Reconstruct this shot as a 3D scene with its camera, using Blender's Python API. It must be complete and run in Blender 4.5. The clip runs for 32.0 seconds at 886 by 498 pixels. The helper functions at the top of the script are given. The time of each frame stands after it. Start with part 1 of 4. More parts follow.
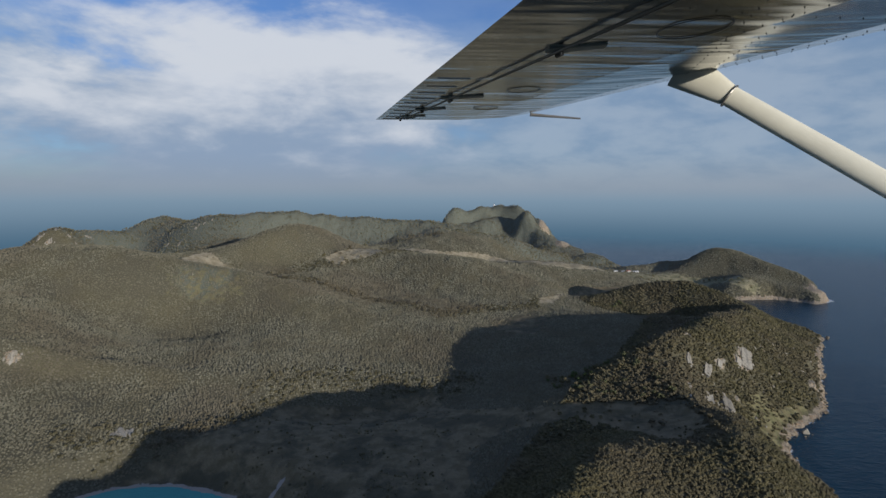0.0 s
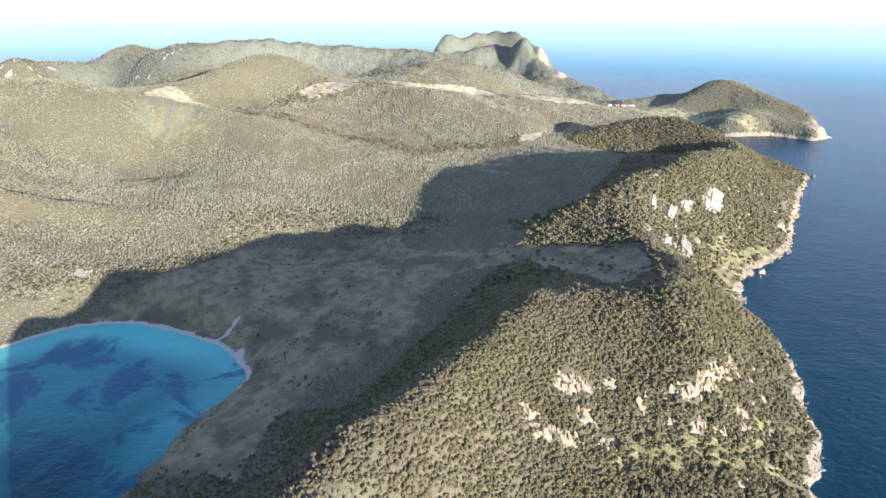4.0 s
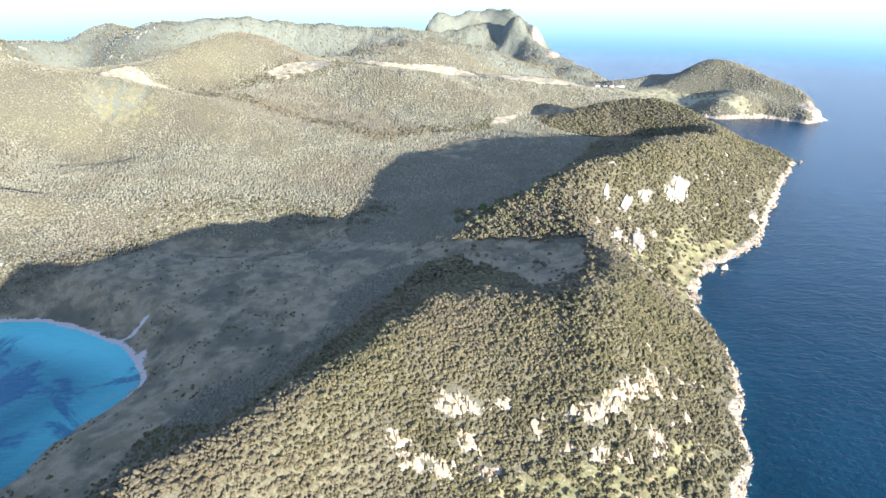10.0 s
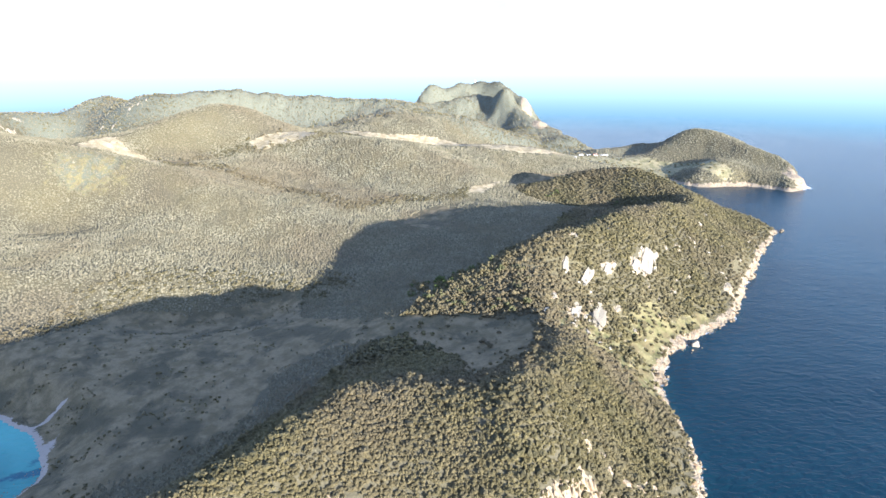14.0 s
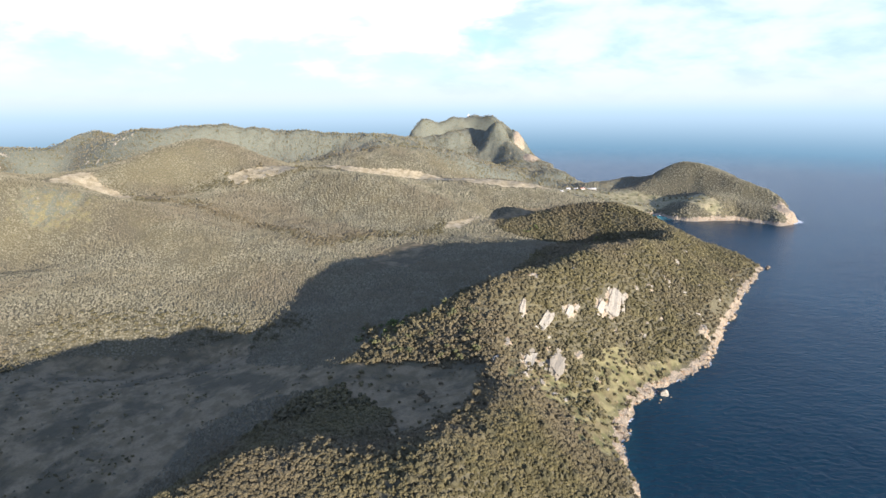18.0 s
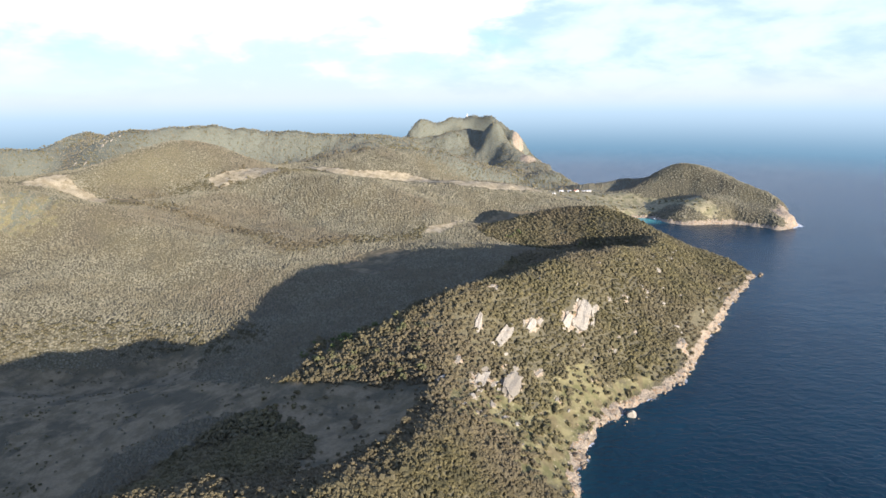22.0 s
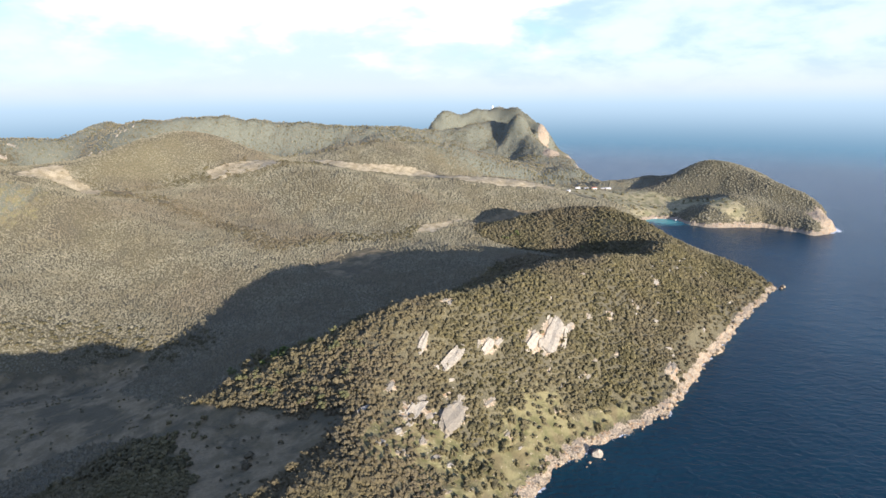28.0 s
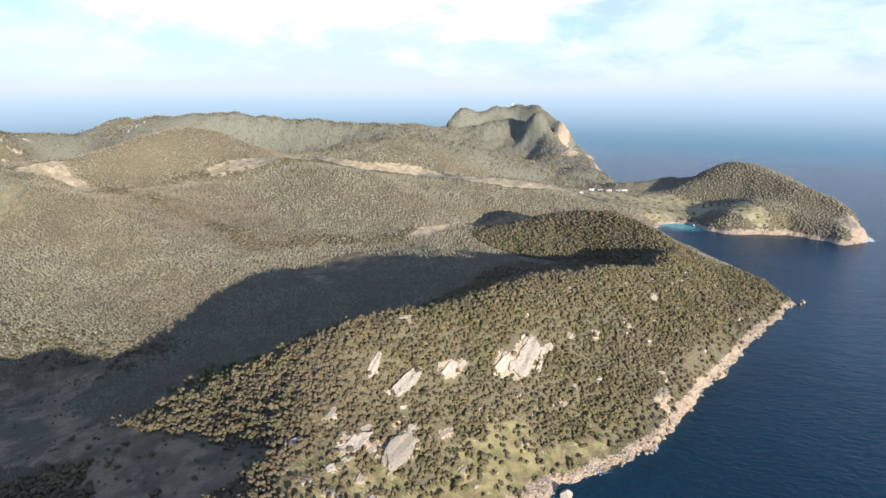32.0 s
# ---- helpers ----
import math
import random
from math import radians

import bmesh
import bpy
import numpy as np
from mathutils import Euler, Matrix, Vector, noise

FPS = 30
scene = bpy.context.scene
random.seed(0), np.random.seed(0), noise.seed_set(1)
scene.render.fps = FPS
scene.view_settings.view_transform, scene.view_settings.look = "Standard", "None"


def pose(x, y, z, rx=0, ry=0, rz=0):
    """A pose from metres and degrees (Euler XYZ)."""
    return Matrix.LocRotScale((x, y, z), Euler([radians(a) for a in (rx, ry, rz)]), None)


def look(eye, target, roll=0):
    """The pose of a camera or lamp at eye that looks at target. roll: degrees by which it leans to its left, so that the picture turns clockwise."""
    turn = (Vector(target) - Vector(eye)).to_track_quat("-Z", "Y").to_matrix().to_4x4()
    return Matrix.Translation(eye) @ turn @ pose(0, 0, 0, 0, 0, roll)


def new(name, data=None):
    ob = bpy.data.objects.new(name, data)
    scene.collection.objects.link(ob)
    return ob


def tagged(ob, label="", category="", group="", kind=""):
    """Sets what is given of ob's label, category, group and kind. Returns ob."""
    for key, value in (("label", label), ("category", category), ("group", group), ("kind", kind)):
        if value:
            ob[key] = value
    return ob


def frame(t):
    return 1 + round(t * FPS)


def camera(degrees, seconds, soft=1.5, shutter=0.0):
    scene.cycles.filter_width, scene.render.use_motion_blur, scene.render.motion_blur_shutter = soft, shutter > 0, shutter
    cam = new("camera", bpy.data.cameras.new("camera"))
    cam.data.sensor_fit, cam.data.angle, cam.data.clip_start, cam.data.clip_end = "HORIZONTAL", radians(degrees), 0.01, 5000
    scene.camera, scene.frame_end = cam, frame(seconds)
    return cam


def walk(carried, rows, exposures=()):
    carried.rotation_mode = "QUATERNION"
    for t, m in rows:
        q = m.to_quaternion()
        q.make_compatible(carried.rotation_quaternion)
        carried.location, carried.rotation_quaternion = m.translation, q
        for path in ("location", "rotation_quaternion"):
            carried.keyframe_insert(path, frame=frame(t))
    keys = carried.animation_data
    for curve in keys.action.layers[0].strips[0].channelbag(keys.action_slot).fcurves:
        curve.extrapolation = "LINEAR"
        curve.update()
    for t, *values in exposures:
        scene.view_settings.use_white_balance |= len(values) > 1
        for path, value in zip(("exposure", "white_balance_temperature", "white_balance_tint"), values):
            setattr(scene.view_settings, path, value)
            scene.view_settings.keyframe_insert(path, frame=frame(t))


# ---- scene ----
LENS = 76.8
cam = camera(LENS, 32.0)
# seconds, eye x, y, z, heading, pitch, roll
PATH = [
    (0, 0.59, -5.18, 362.69, -0.029, -5.913, 0.13),
    (0.5, 8.92, -1.12, 363.94, -0.087, -9.411, 0.11),
    (1, 17.26, 3.03, 364.79, -0.000, -18.453, 0.09),
    (1.5, 25.60, 7.27, 365.29, 0.062, -22.333, 0.08),
    (2, 33.95, 11.57, 365.50, 0.062, -22.552, 0.06),
    (2.5, 42.30, 15.94, 365.47, 0.155, -22.525, 0.04),
    (3, 50.63, 20.37, 365.25, 0.217, -22.615, 0.02),
    (3.5, 58.96, 24.85, 364.88, 0.279, -22.695, 0.01),
    (5.5, 92.16, 43.23, 362.55, 0.560, -22.923, -0.05),
    (6, 100.43, 47.92, 361.88, 0.654, -23.013, -0.06),
    (6.5, 108.70, 52.63, 361.22, 0.685, -23.050, -0.07),
    (7, 116.96, 57.37, 360.57, 0.779, -23.152, -0.08),
    (7.5, 125.21, 62.14, 359.96, 0.810, -23.193, -0.09),
    (8, 133.47, 66.93, 359.39, 0.966, -23.229, -0.10),
    (8.5, 141.72, 71.74, 358.86, 1.028, -23.165, -0.12),
    (9, 149.97, 76.58, 358.37, 1.091, -23.202, -0.13),
    (9.5, 158.22, 81.43, 357.94, 1.279, -23.239, -0.14),
    (10, 166.48, 86.31, 357.56, 1.323, -24.611, -0.16),
    (10.5, 174.74, 91.21, 357.24, 1.447, -27.032, -0.17),
    (11, 183.02, 96.14, 356.96, 1.485, -27.480, -0.19),
    (11.5, 191.30, 101.09, 356.73, 1.518, -27.454, -0.20),
    (12, 199.59, 106.07, 356.55, 1.615, -27.466, -0.22),
    (12.5, 207.89, 111.07, 356.41, 1.712, -27.516, -0.24),
    (13, 216.20, 116.12, 356.30, 1.690, -26.068, -0.26),
    (13.5, 224.52, 121.19, 356.22, 1.706, -22.463, -0.28),
    (14, 232.86, 126.31, 356.17, 1.687, -18.029, -0.30),
    (14.5, 241.20, 131.46, 356.14, 1.688, -14.767, -0.32),
    (16.5, 274.63, 152.59, 356.15, 1.926, -14.744, -0.42),
    (17, 282.99, 158.02, 356.16, 2.044, -14.716, -0.44),
    (17.5, 291.35, 163.51, 356.16, 2.104, -14.771, -0.47),
    (18, 299.70, 169.08, 356.16, 2.192, -14.797, -0.49),
    (18.5, 308.04, 174.72, 356.14, 2.253, -14.804, -0.51),
    (19, 316.37, 180.45, 356.11, 2.252, -14.769, -0.54),
    (19.5, 324.68, 186.26, 356.07, 2.312, -14.776, -0.56),
    (20, 332.97, 192.16, 356.01, 2.460, -14.802, -0.58),
    (20.5, 341.23, 198.16, 355.94, 2.488, -14.767, -0.59),
    (21, 349.46, 204.26, 355.85, 2.726, -14.744, -0.61),
    (21.5, 357.66, 210.47, 355.75, 2.933, -14.686, -0.62),
    (22, 365.81, 216.78, 355.64, 3.231, -14.772, -0.63),
    (22.5, 373.93, 223.21, 355.51, 3.440, -14.777, -0.63),
    (23, 381.99, 229.76, 355.37, 3.737, -14.862, -0.63),
    (23.5, 390.01, 236.42, 355.23, 4.126, -14.898, -0.63),
    (24, 397.97, 243.21, 355.08, 4.453, -14.955, -0.63),
    (24.5, 405.87, 250.13, 354.92, 4.810, -15.038, -0.62),
    (25, 413.71, 257.17, 354.77, 5.202, -15.190, -0.60),
    (25.5, 421.49, 264.35, 354.62, 5.589, -15.216, -0.59),
    (27.5, 452.01, 294.37, 354.07, 7.066, -15.519, -0.49),
    (28, 459.49, 302.20, 353.95, 7.365, -15.572, -0.45),
    (28.5, 466.92, 310.16, 353.84, 7.819, -15.663, -0.42),
    (29, 474.30, 318.25, 353.73, 8.181, -15.638, -0.39),
    (29.5, 481.64, 326.46, 353.63, 8.572, -15.693, -0.36),
    (30, 488.96, 334.78, 353.52, 8.905, -15.751, -0.32),
    (30.5, 496.26, 343.21, 353.40, 9.267, -15.724, -0.30),
    (31, 503.55, 351.75, 353.26, 9.599, -15.725, -0.27),
    (31.5, 510.84, 360.38, 353.09, 9.967, -15.843, -0.26),
    (32, 518.17, 369.10, 352.88, 10.363, -15.848, -0.25),
]
# seconds, stops, kelvin, tint
EXPOSURES = [(0, -0.16, 5750, 9), (0.6, -0.12, 5900, 9), (1.0, 0.1, 6000, 9), (1.5, 0.5, 6000, 9), (2.0, 0.92, 5980, 9), (3.0, 1.52, 5920, 9), (4.5, 2.05, 5800, 9), (6, 2.26, 5700, 9), (12.5, 2.26, 5620, 9), (14.5, 1.98, 5900, 10), (16, 1.61, 6080, 11), (17, 1.46, 6130, 13), (25, 1.36, 6160, 14), (32, 1.33, 6180, 14)]
walk(cam, [(t, pose(x, y, z, 90 + pitch, 0, yaw) @ pose(0, 0, 0, 0, 0, lean)) for t, x, y, z, yaw, pitch, lean in PATH], EXPOSURES)

# ---------------------------------------------------------------- light
SUN_TOWARDS = Vector((0.669, -0.743, 0.0)).normalized()
SUN_HEIGHT = 10.2
sun_data = bpy.data.lights.new("sun", "SUN")
sun_data.energy, sun_data.angle, sun_data.color = 4.7, radians(0.55), (1.0, 0.885, 0.73)
sun = new("sun", sun_data)
sun.matrix_world = look((0, 0, 900), Vector((0, 0, 900)) - SUN_TOWARDS * math.cos(radians(SUN_HEIGHT)) - Vector((0, 0, math.sin(radians(SUN_HEIGHT)))))

world = bpy.data.worlds.new("sky")
scene.world = world
world.use_nodes = True


class Nodes:
    """Short way to wire a node tree."""

    def __init__(self, tree):
        self.tree = tree
        tree.nodes.clear()

    def add(self, kind, **inputs):
        n = self.tree.nodes.new(kind)
        return self.fill(n, **inputs)

    def fill(self, n, **inputs):
        for key, value in inputs.items():
            self.put(n, key, value)
        return n

    def vector(self, op, a, b):
        n = self.tree.nodes.new("ShaderNodeVectorMath")
        n.operation = op
        return self.fill(n, i0=a, i1=b).outputs[0]

    def put(self, n, key, value):
        names = {s.name.replace(" ", "_").lower(): s for s in reversed(list(n.inputs))}
        sock = n.inputs[int(key[1:])] if key[0] == "i" and key[1:].isdigit() else names[key]
        if hasattr(value, "is_output"):
            self.tree.links.new(value, sock)
        else:
            sock.default_value = value

    def math(self, op, a, b=0.0, c=0.0, clamp=False):
        n = self.tree.nodes.new("ShaderNodeMath")
        n.operation, n.use_clamp = op, clamp
        return self.fill(n, i0=a, i1=b, i2=c).outputs[0]

    def mix(self, f, a, b, how="MIX"):
        n = self.tree.nodes.new("ShaderNodeMix")
        n.data_type, n.blend_type, n.clamp_factor = "RGBA", how, True
        for k, v in ((0, f), (6, a), (7, b)):
            if hasattr(v, "is_output"):
                self.tree.links.new(v, n.inputs[k])
            else:
                n.inputs[k].default_value = v if k == 0 else (*v, 1.0)
        return n.outputs[2]

    def span(self, v, a, b, c=0.0, d=1.0, smooth=True):
        n = self.tree.nodes.new("ShaderNodeMapRange")
        n.interpolation_type = "SMOOTHSTEP" if smooth else "LINEAR"
        self.fill(n, i0=v, i1=a, i2=b, i3=c, i4=d)
        return n.outputs[0]

    def noise(self, scale, detail=4.0, rough=0.55, vector=None, w=None, warp=0.0):
        n = self.add("ShaderNodeTexNoise", scale=scale, detail=detail, roughness=rough, distortion=warp)
        if vector is not None:
            self.put(n, "vector", vector)
        return n.outputs[0]


def sky_world():
    k = Nodes(world.node_tree)
    sky = k.add("ShaderNodeTexSky")
    sky.sky_type, sky.sun_disc, sky.altitude = "NISHITA", False, 350.0
    sky.sun_elevation, sky.sun_rotation = radians(SUN_HEIGHT), math.atan2(SUN_TOWARDS.x, SUN_TOWARDS.y)
    sky.air_density, sky.dust_density, sky.ozone_density = 1.0, 0.7, 1.5
    way = k.add("ShaderNodeTexCoord").outputs["Generated"]
    part = k.add("ShaderNodeSeparateXYZ", i0=way)
    x, y, z = part.outputs
    # clouds stretch along the horizon
    flat = k.vector("MULTIPLY", way, (1.0, 1.0, 2.6))
    big = k.noise(3.1, 7.0, 0.6, flat, warp=0.35)
    small = k.noise(7.0, 6.0, 0.55, flat, warp=0.15)
    field = k.math("MULTIPLY_ADD", small, 0.45, k.math("MULTIPLY", big, 0.7))
    # a heap of cumulus beyond the island, thin veils elsewhere
    dx = k.math("MULTIPLY", k.math("ADD", x, 0.27), 2.7)
    dz = k.math("MULTIPLY", k.math("SUBTRACT", z, 0.13), 5.6)
    heap = k.math("SUBTRACT", 1.0, k.math("SQRT", k.math("ADD", k.math("POWER", dx, 2.0), k.math("POWER", dz, 2.0))))
    heap = k.math("MULTIPLY", k.math("MAXIMUM", heap, -0.3), k.span(y, 0.0, 0.4))
    cover = k.span(k.math("MULTIPLY_ADD", k.math("SUBTRACT", field, 0.575), 1.9, heap), -0.05, 0.42)
    veil = k.math("MULTIPLY", k.span(k.math("MULTIPLY_ADD", x, 0.15, field), 0.24, 0.56), k.span(z, 0.18, 0.31, 0.90, 0.22))
    top = k.math("ADD", k.math("MULTIPLY", k.math("SUBTRACT", small, 0.5), 1.5), k.math("MULTIPLY", k.math("SUBTRACT", z, 0.13), 4.5))
    lit = k.mix(k.span(top, -0.4, 0.35), (0.32, 0.385, 0.475), (0.77, 0.745, 0.72))
    base = k.mix(1.0, sky.outputs[0], (SKY * 0.98, SKY * 1.28, SKY * 2.0), "MULTIPLY")
    above = k.mix(veil, base, k.mix(k.span(small, 0.35, 0.62), (0.255, 0.335, 0.43), (0.385, 0.44, 0.495)))
    above = k.mix(k.math("MULTIPLY", cover, 0.92), above, lit)
    # pale haze along the horizon; the hazy far sea below it is painted too
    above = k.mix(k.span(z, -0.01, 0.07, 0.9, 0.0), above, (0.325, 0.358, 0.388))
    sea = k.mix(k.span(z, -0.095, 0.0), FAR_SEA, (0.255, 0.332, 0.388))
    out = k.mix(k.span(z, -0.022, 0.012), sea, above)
    shade = k.add("ShaderNodeBackground", color=out, strength=1.0)
    k.add("ShaderNodeOutputWorld", surface=shade.outputs[0])


SKY = 0.070
FAR_SEA = (0.080, 0.148, 0.203)
sky_world()

# ---------------------------------------------------------------- materials


def material(name):
    m = bpy.data.materials.new(name)
    m.use_nodes = True
    return m, Nodes(m.node_tree)


def finish(k, colour, rough=0.8, bump=None, depth=1.0, size=0.5, metal=0.0, specular=0.3):
    b = k.add("ShaderNodeBsdfPrincipled", base_color=colour if hasattr(colour, "is_output") else (*colour, 1.0), roughness=rough, metallic=metal)
    b.inputs["Specular IOR Level"].default_value = specular
    if bump is not None:
        n = k.add("ShaderNodeBump", height=bump, strength=size, distance=depth)
        k.put(b, "normal", n.outputs[0])
    k.add("ShaderNodeOutputMaterial", surface=b.outputs[0])
    return b


def attr(k, name):
    n = k.add("ShaderNodeAttribute")
    n.attribute_name = name
    return n.outputs["Fac"]


def place(k):
    return k.add("ShaderNodeNewGeometry").outputs["Position"]


def land_material():
    m, k = material("island_ground")
    p = place(k)
    fine, mid, wide = k.noise(0.5, 5.0, 0.65, p), k.noise(0.06, 5.0, 0.6, p), k.noise(0.008, 4.0, 0.55, p)
    scrub = k.mix(k.span(fine, 0.35, 0.65), (0.080, 0.072, 0.042), (0.155, 0.137, 0.084))
    scrub = k.mix(k.span(wide, 0.4, 0.62), scrub, k.mix(fine, (0.07, 0.064, 0.043), (0.135, 0.122, 0.082)))
    # heath tone, paled and greyed to paint haze over the far hills
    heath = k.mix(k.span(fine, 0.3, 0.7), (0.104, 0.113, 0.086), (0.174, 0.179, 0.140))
    grass = k.mix(k.span(mid, 0.38, 0.6), (0.147, 0.119, 0.068), (0.230, 0.182, 0.110))
    grass = k.mix(k.span(fine, 0.4, 0.75, 0.0, 0.6), grass, (0.095, 0.090, 0.055))
    grass = k.mix(k.span(k.noise(0.022, 5.0, 0.6, p, warp=0.4), 0.46, 0.62, 0.0, 0.75), grass, (0.070, 0.066, 0.043))
    straw = k.mix(k.span(mid, 0.4, 0.62), (0.265, 0.222, 0.138), (0.385, 0.332, 0.225))
    straw = k.mix(k.span(fine, 0.5, 0.72), straw, (0.17, 0.13, 0.075))
    pasture = k.mix(k.span(mid, 0.38, 0.6), (0.172, 0.164, 0.092), (0.285, 0.250, 0.155))
    pasture = k.mix(k.span(fine, 0.52, 0.75), pasture, (0.10, 0.098, 0.055))
    herb = k.mix(k.span(mid, 0.38, 0.6), (0.107, 0.104, 0.047), (0.193, 0.173, 0.089))
    herb = k.mix(k.span(k.noise(0.25, 3.0, 0.6, p), 0.62, 0.70, 0.0, 0.8), herb, (0.36, 0.31, 0.22))
    herb = k.mix(k.span(k.noise(0.035, 5.0, 0.65, p, warp=0.5), 0.5, 0.62, 0.0, 0.5), herb, (0.125, 0.092, 0.055))
    stone = k.mix(k.span(fine, 0.3, 0.7), (0.19, 0.158, 0.118), (0.40, 0.335, 0.245))
    stone = k.mix(k.span(k.noise(0.16, 6.0, 0.7, p), 0.5, 0.66), stone, (0.29, 0.19, 0.11))
    sand = k.mix(fine, (0.29, 0.25, 0.21), (0.43, 0.375, 0.32))
    edge = k.math("MULTIPLY_ADD", k.math("SUBTRACT", mid, 0.5), 1.3, k.math("MULTIPLY", k.math("SUBTRACT", fine, 0.5), 0.5))

    def cover(name, lo=0.38, hi=0.62):
        return k.span(k.math("ADD", attr(k, name), edge), lo, hi)

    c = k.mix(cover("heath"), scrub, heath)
    c = k.mix(cover("grass"), c, grass)
    c = k.mix(cover("herb"), c, herb)
    c = k.mix(cover("pasture"), c, pasture)
    c = k.mix(cover("straw", 0.45, 0.6), c, straw)
    c = k.mix(cover("rock", 0.46, 0.58), c, stone)
    c = k.mix(cover("sand", 0.47, 0.55), c, sand)
    rocky = attr(k, "rock")
    relief = k.math("ADD", k.math("MULTIPLY", fine, 0.6), k.math("MULTIPLY", mid, k.math("MULTIPLY_ADD", rocky, 4.0, 1.0)))
    finish(k, c, 0.92, relief, 2.2, 0.9, specular=0.15)
    return m


def sea_material():
    m, k = material("sea_water")
    p = place(k)
    long_wave = k.vector("MULTIPLY", p, (0.6, 1.0, 1.0))
    chop = k.noise(0.16, 4.0, 0.65, long_wave, warp=0.3)
    swell = k.noise(0.035, 3.0, 0.55, long_wave)
    drift = k.noise(0.0035, 3.0, 0.5, p)
    deep = k.mix(k.span(drift, 0.35, 0.65), (0.003, 0.022, 0.036), (0.005, 0.031, 0.049))
    shallow = attr(k, "shallow")
    weed = k.span(k.noise(0.016, 5.0, 0.6, p, warp=0.6), 0.49, 0.56)
    sandy = k.mix(k.span(shallow, 0.25, 0.95), (0.026, 0.125, 0.135), (0.098, 0.325, 0.30))
    sandy = k.mix(k.math("MULTIPLY", weed, k.span(shallow, 0.95, 0.6, 0.0, 0.8)), sandy, (0.012, 0.055, 0.10))
    c = k.mix(k.span(shallow, 0.02, 0.35), deep, sandy)
    surf = k.math("ADD", attr(k, "surf"), k.math("MULTIPLY", k.math("SUBTRACT", k.noise(0.13, 6.0, 0.75, p, warp=0.8), 0.5), 2.1))
    foam = k.span(surf, 0.72, 1.0)
    c = k.mix(foam, c, (0.72, 0.76, 0.78))
    caps = k.span(k.noise(0.045, 5.0, 0.8, long_wave, warp=1.0), 0.735, 0.77)
    c = k.mix(k.math("MULTIPLY", caps, k.span(k.noise(0.003, 2.0, 0.5, p), 0.45, 0.6, 0.0, 0.6)), c, (0.6, 0.64, 0.68))
    b = finish(k, c, k.mix(foam, (0.22, 0.22, 0.22), (0.8, 0.8, 0.8)), k.math("MULTIPLY_ADD", swell, 1.8, k.math("MULTIPLY", chop, 1.5)), 1.5, 0.6, specular=0.29)
    b.inputs["IOR"].default_value = 1.33
    # far out the sheet turns transparent, so the sky's painted sea haze shows through
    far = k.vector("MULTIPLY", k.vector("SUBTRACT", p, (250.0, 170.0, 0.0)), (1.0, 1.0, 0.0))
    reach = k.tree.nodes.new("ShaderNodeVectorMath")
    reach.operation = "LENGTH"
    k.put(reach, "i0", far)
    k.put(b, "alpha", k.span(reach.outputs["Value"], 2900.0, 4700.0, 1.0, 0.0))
    return m


def leaf_material(name, dark, light, pale):
    m, k = material(name)
    p = place(k)
    isle = k.add("ShaderNodeNewGeometry").outputs["Random Per Island"]
    own = k.add("ShaderNodeObjectInfo").outputs["Random"]
    spread = k.span(k.noise(0.15, 1.0, 0.5, p), 0.33, 0.67)
    tone = k.math("MULTIPLY_ADD", k.math("FRACT", k.math("ADD", isle, own)), 0.4, k.math("MULTIPLY", spread, 0.6))
    c = k.mix(tone, dark, light)
    c = k.mix(k.math("MULTIPLY", k.span(k.math("FRACT", k.math("MULTIPLY", tone, 7.3)), 0.8, 0.9), 0.6), c, pale)
    c = k.mix(k.span(k.noise(0.012, 4.0, 0.6, p), 0.42, 0.62, 0.0, 0.5), c, (0.155, 0.130, 0.080))
    c = k.mix(k.span(k.noise(0.030, 4.0, 0.65, p), 0.50, 0.66, 0.0, 0.55), c, dark)
    c = k.mix(k.span(k.noise(0.0045, 3.0, 0.5, p), 0.5, 0.64, 0.0, 0.45), c, (0.150, 0.118, 0.080))
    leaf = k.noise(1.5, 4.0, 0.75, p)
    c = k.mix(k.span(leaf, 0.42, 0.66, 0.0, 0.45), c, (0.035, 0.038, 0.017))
    finish(k, c, 0.8, leaf, 1.2, 1.0, specular=0.15)
    return m


def stone_material(name, dark, light, rust):
    m, k = material(name)
    p = place(k)
    own = k.add("ShaderNodeObjectInfo").outputs["Random"]
    big, fine = k.noise(0.12, 5.0, 0.65, p), k.noise(1.1, 6.0, 0.7, p)
    c = k.mix(k.span(k.math("ADD", fine, k.math("MULTIPLY", k.math("SUBTRACT", own, 0.5), 0.3)), 0.3, 0.7), dark, light)
    c = k.mix(k.span(big, 0.5, 0.68, 0.0, 0.7), c, rust)
    tall = k.vector("MULTIPLY", p, (1.0, 1.0, 0.22))
    streak = k.noise(0.45, 4.0, 0.7, tall)
    c = k.mix(k.span(streak, 0.52, 0.68, 0.0, 0.6), c, (0.12, 0.10, 0.085))
    finish(k, c, 0.88, k.math("ADD", fine, k.math("MULTIPLY", streak, 1.5)), 0.8, 0.8, specular=0.2)
    return m


def plain(name, colour, rough=0.6, metal=0.0, grain=3.0, spread=0.18, specular=0.4):
    m, k = material(name)
    n = k.noise(grain, 5.0, 0.6, k.add("ShaderNodeTexCoord").outputs["Object"])
    dark = tuple(c * (1 - spread) for c in colour)
    light = tuple(min(1.0, c * (1 + spread)) for c in colour)
    finish(k, k.mix(k.span(n, 0.3, 0.7), dark, light), rough, n, 0.02, 0.3, metal, specular)
    return m


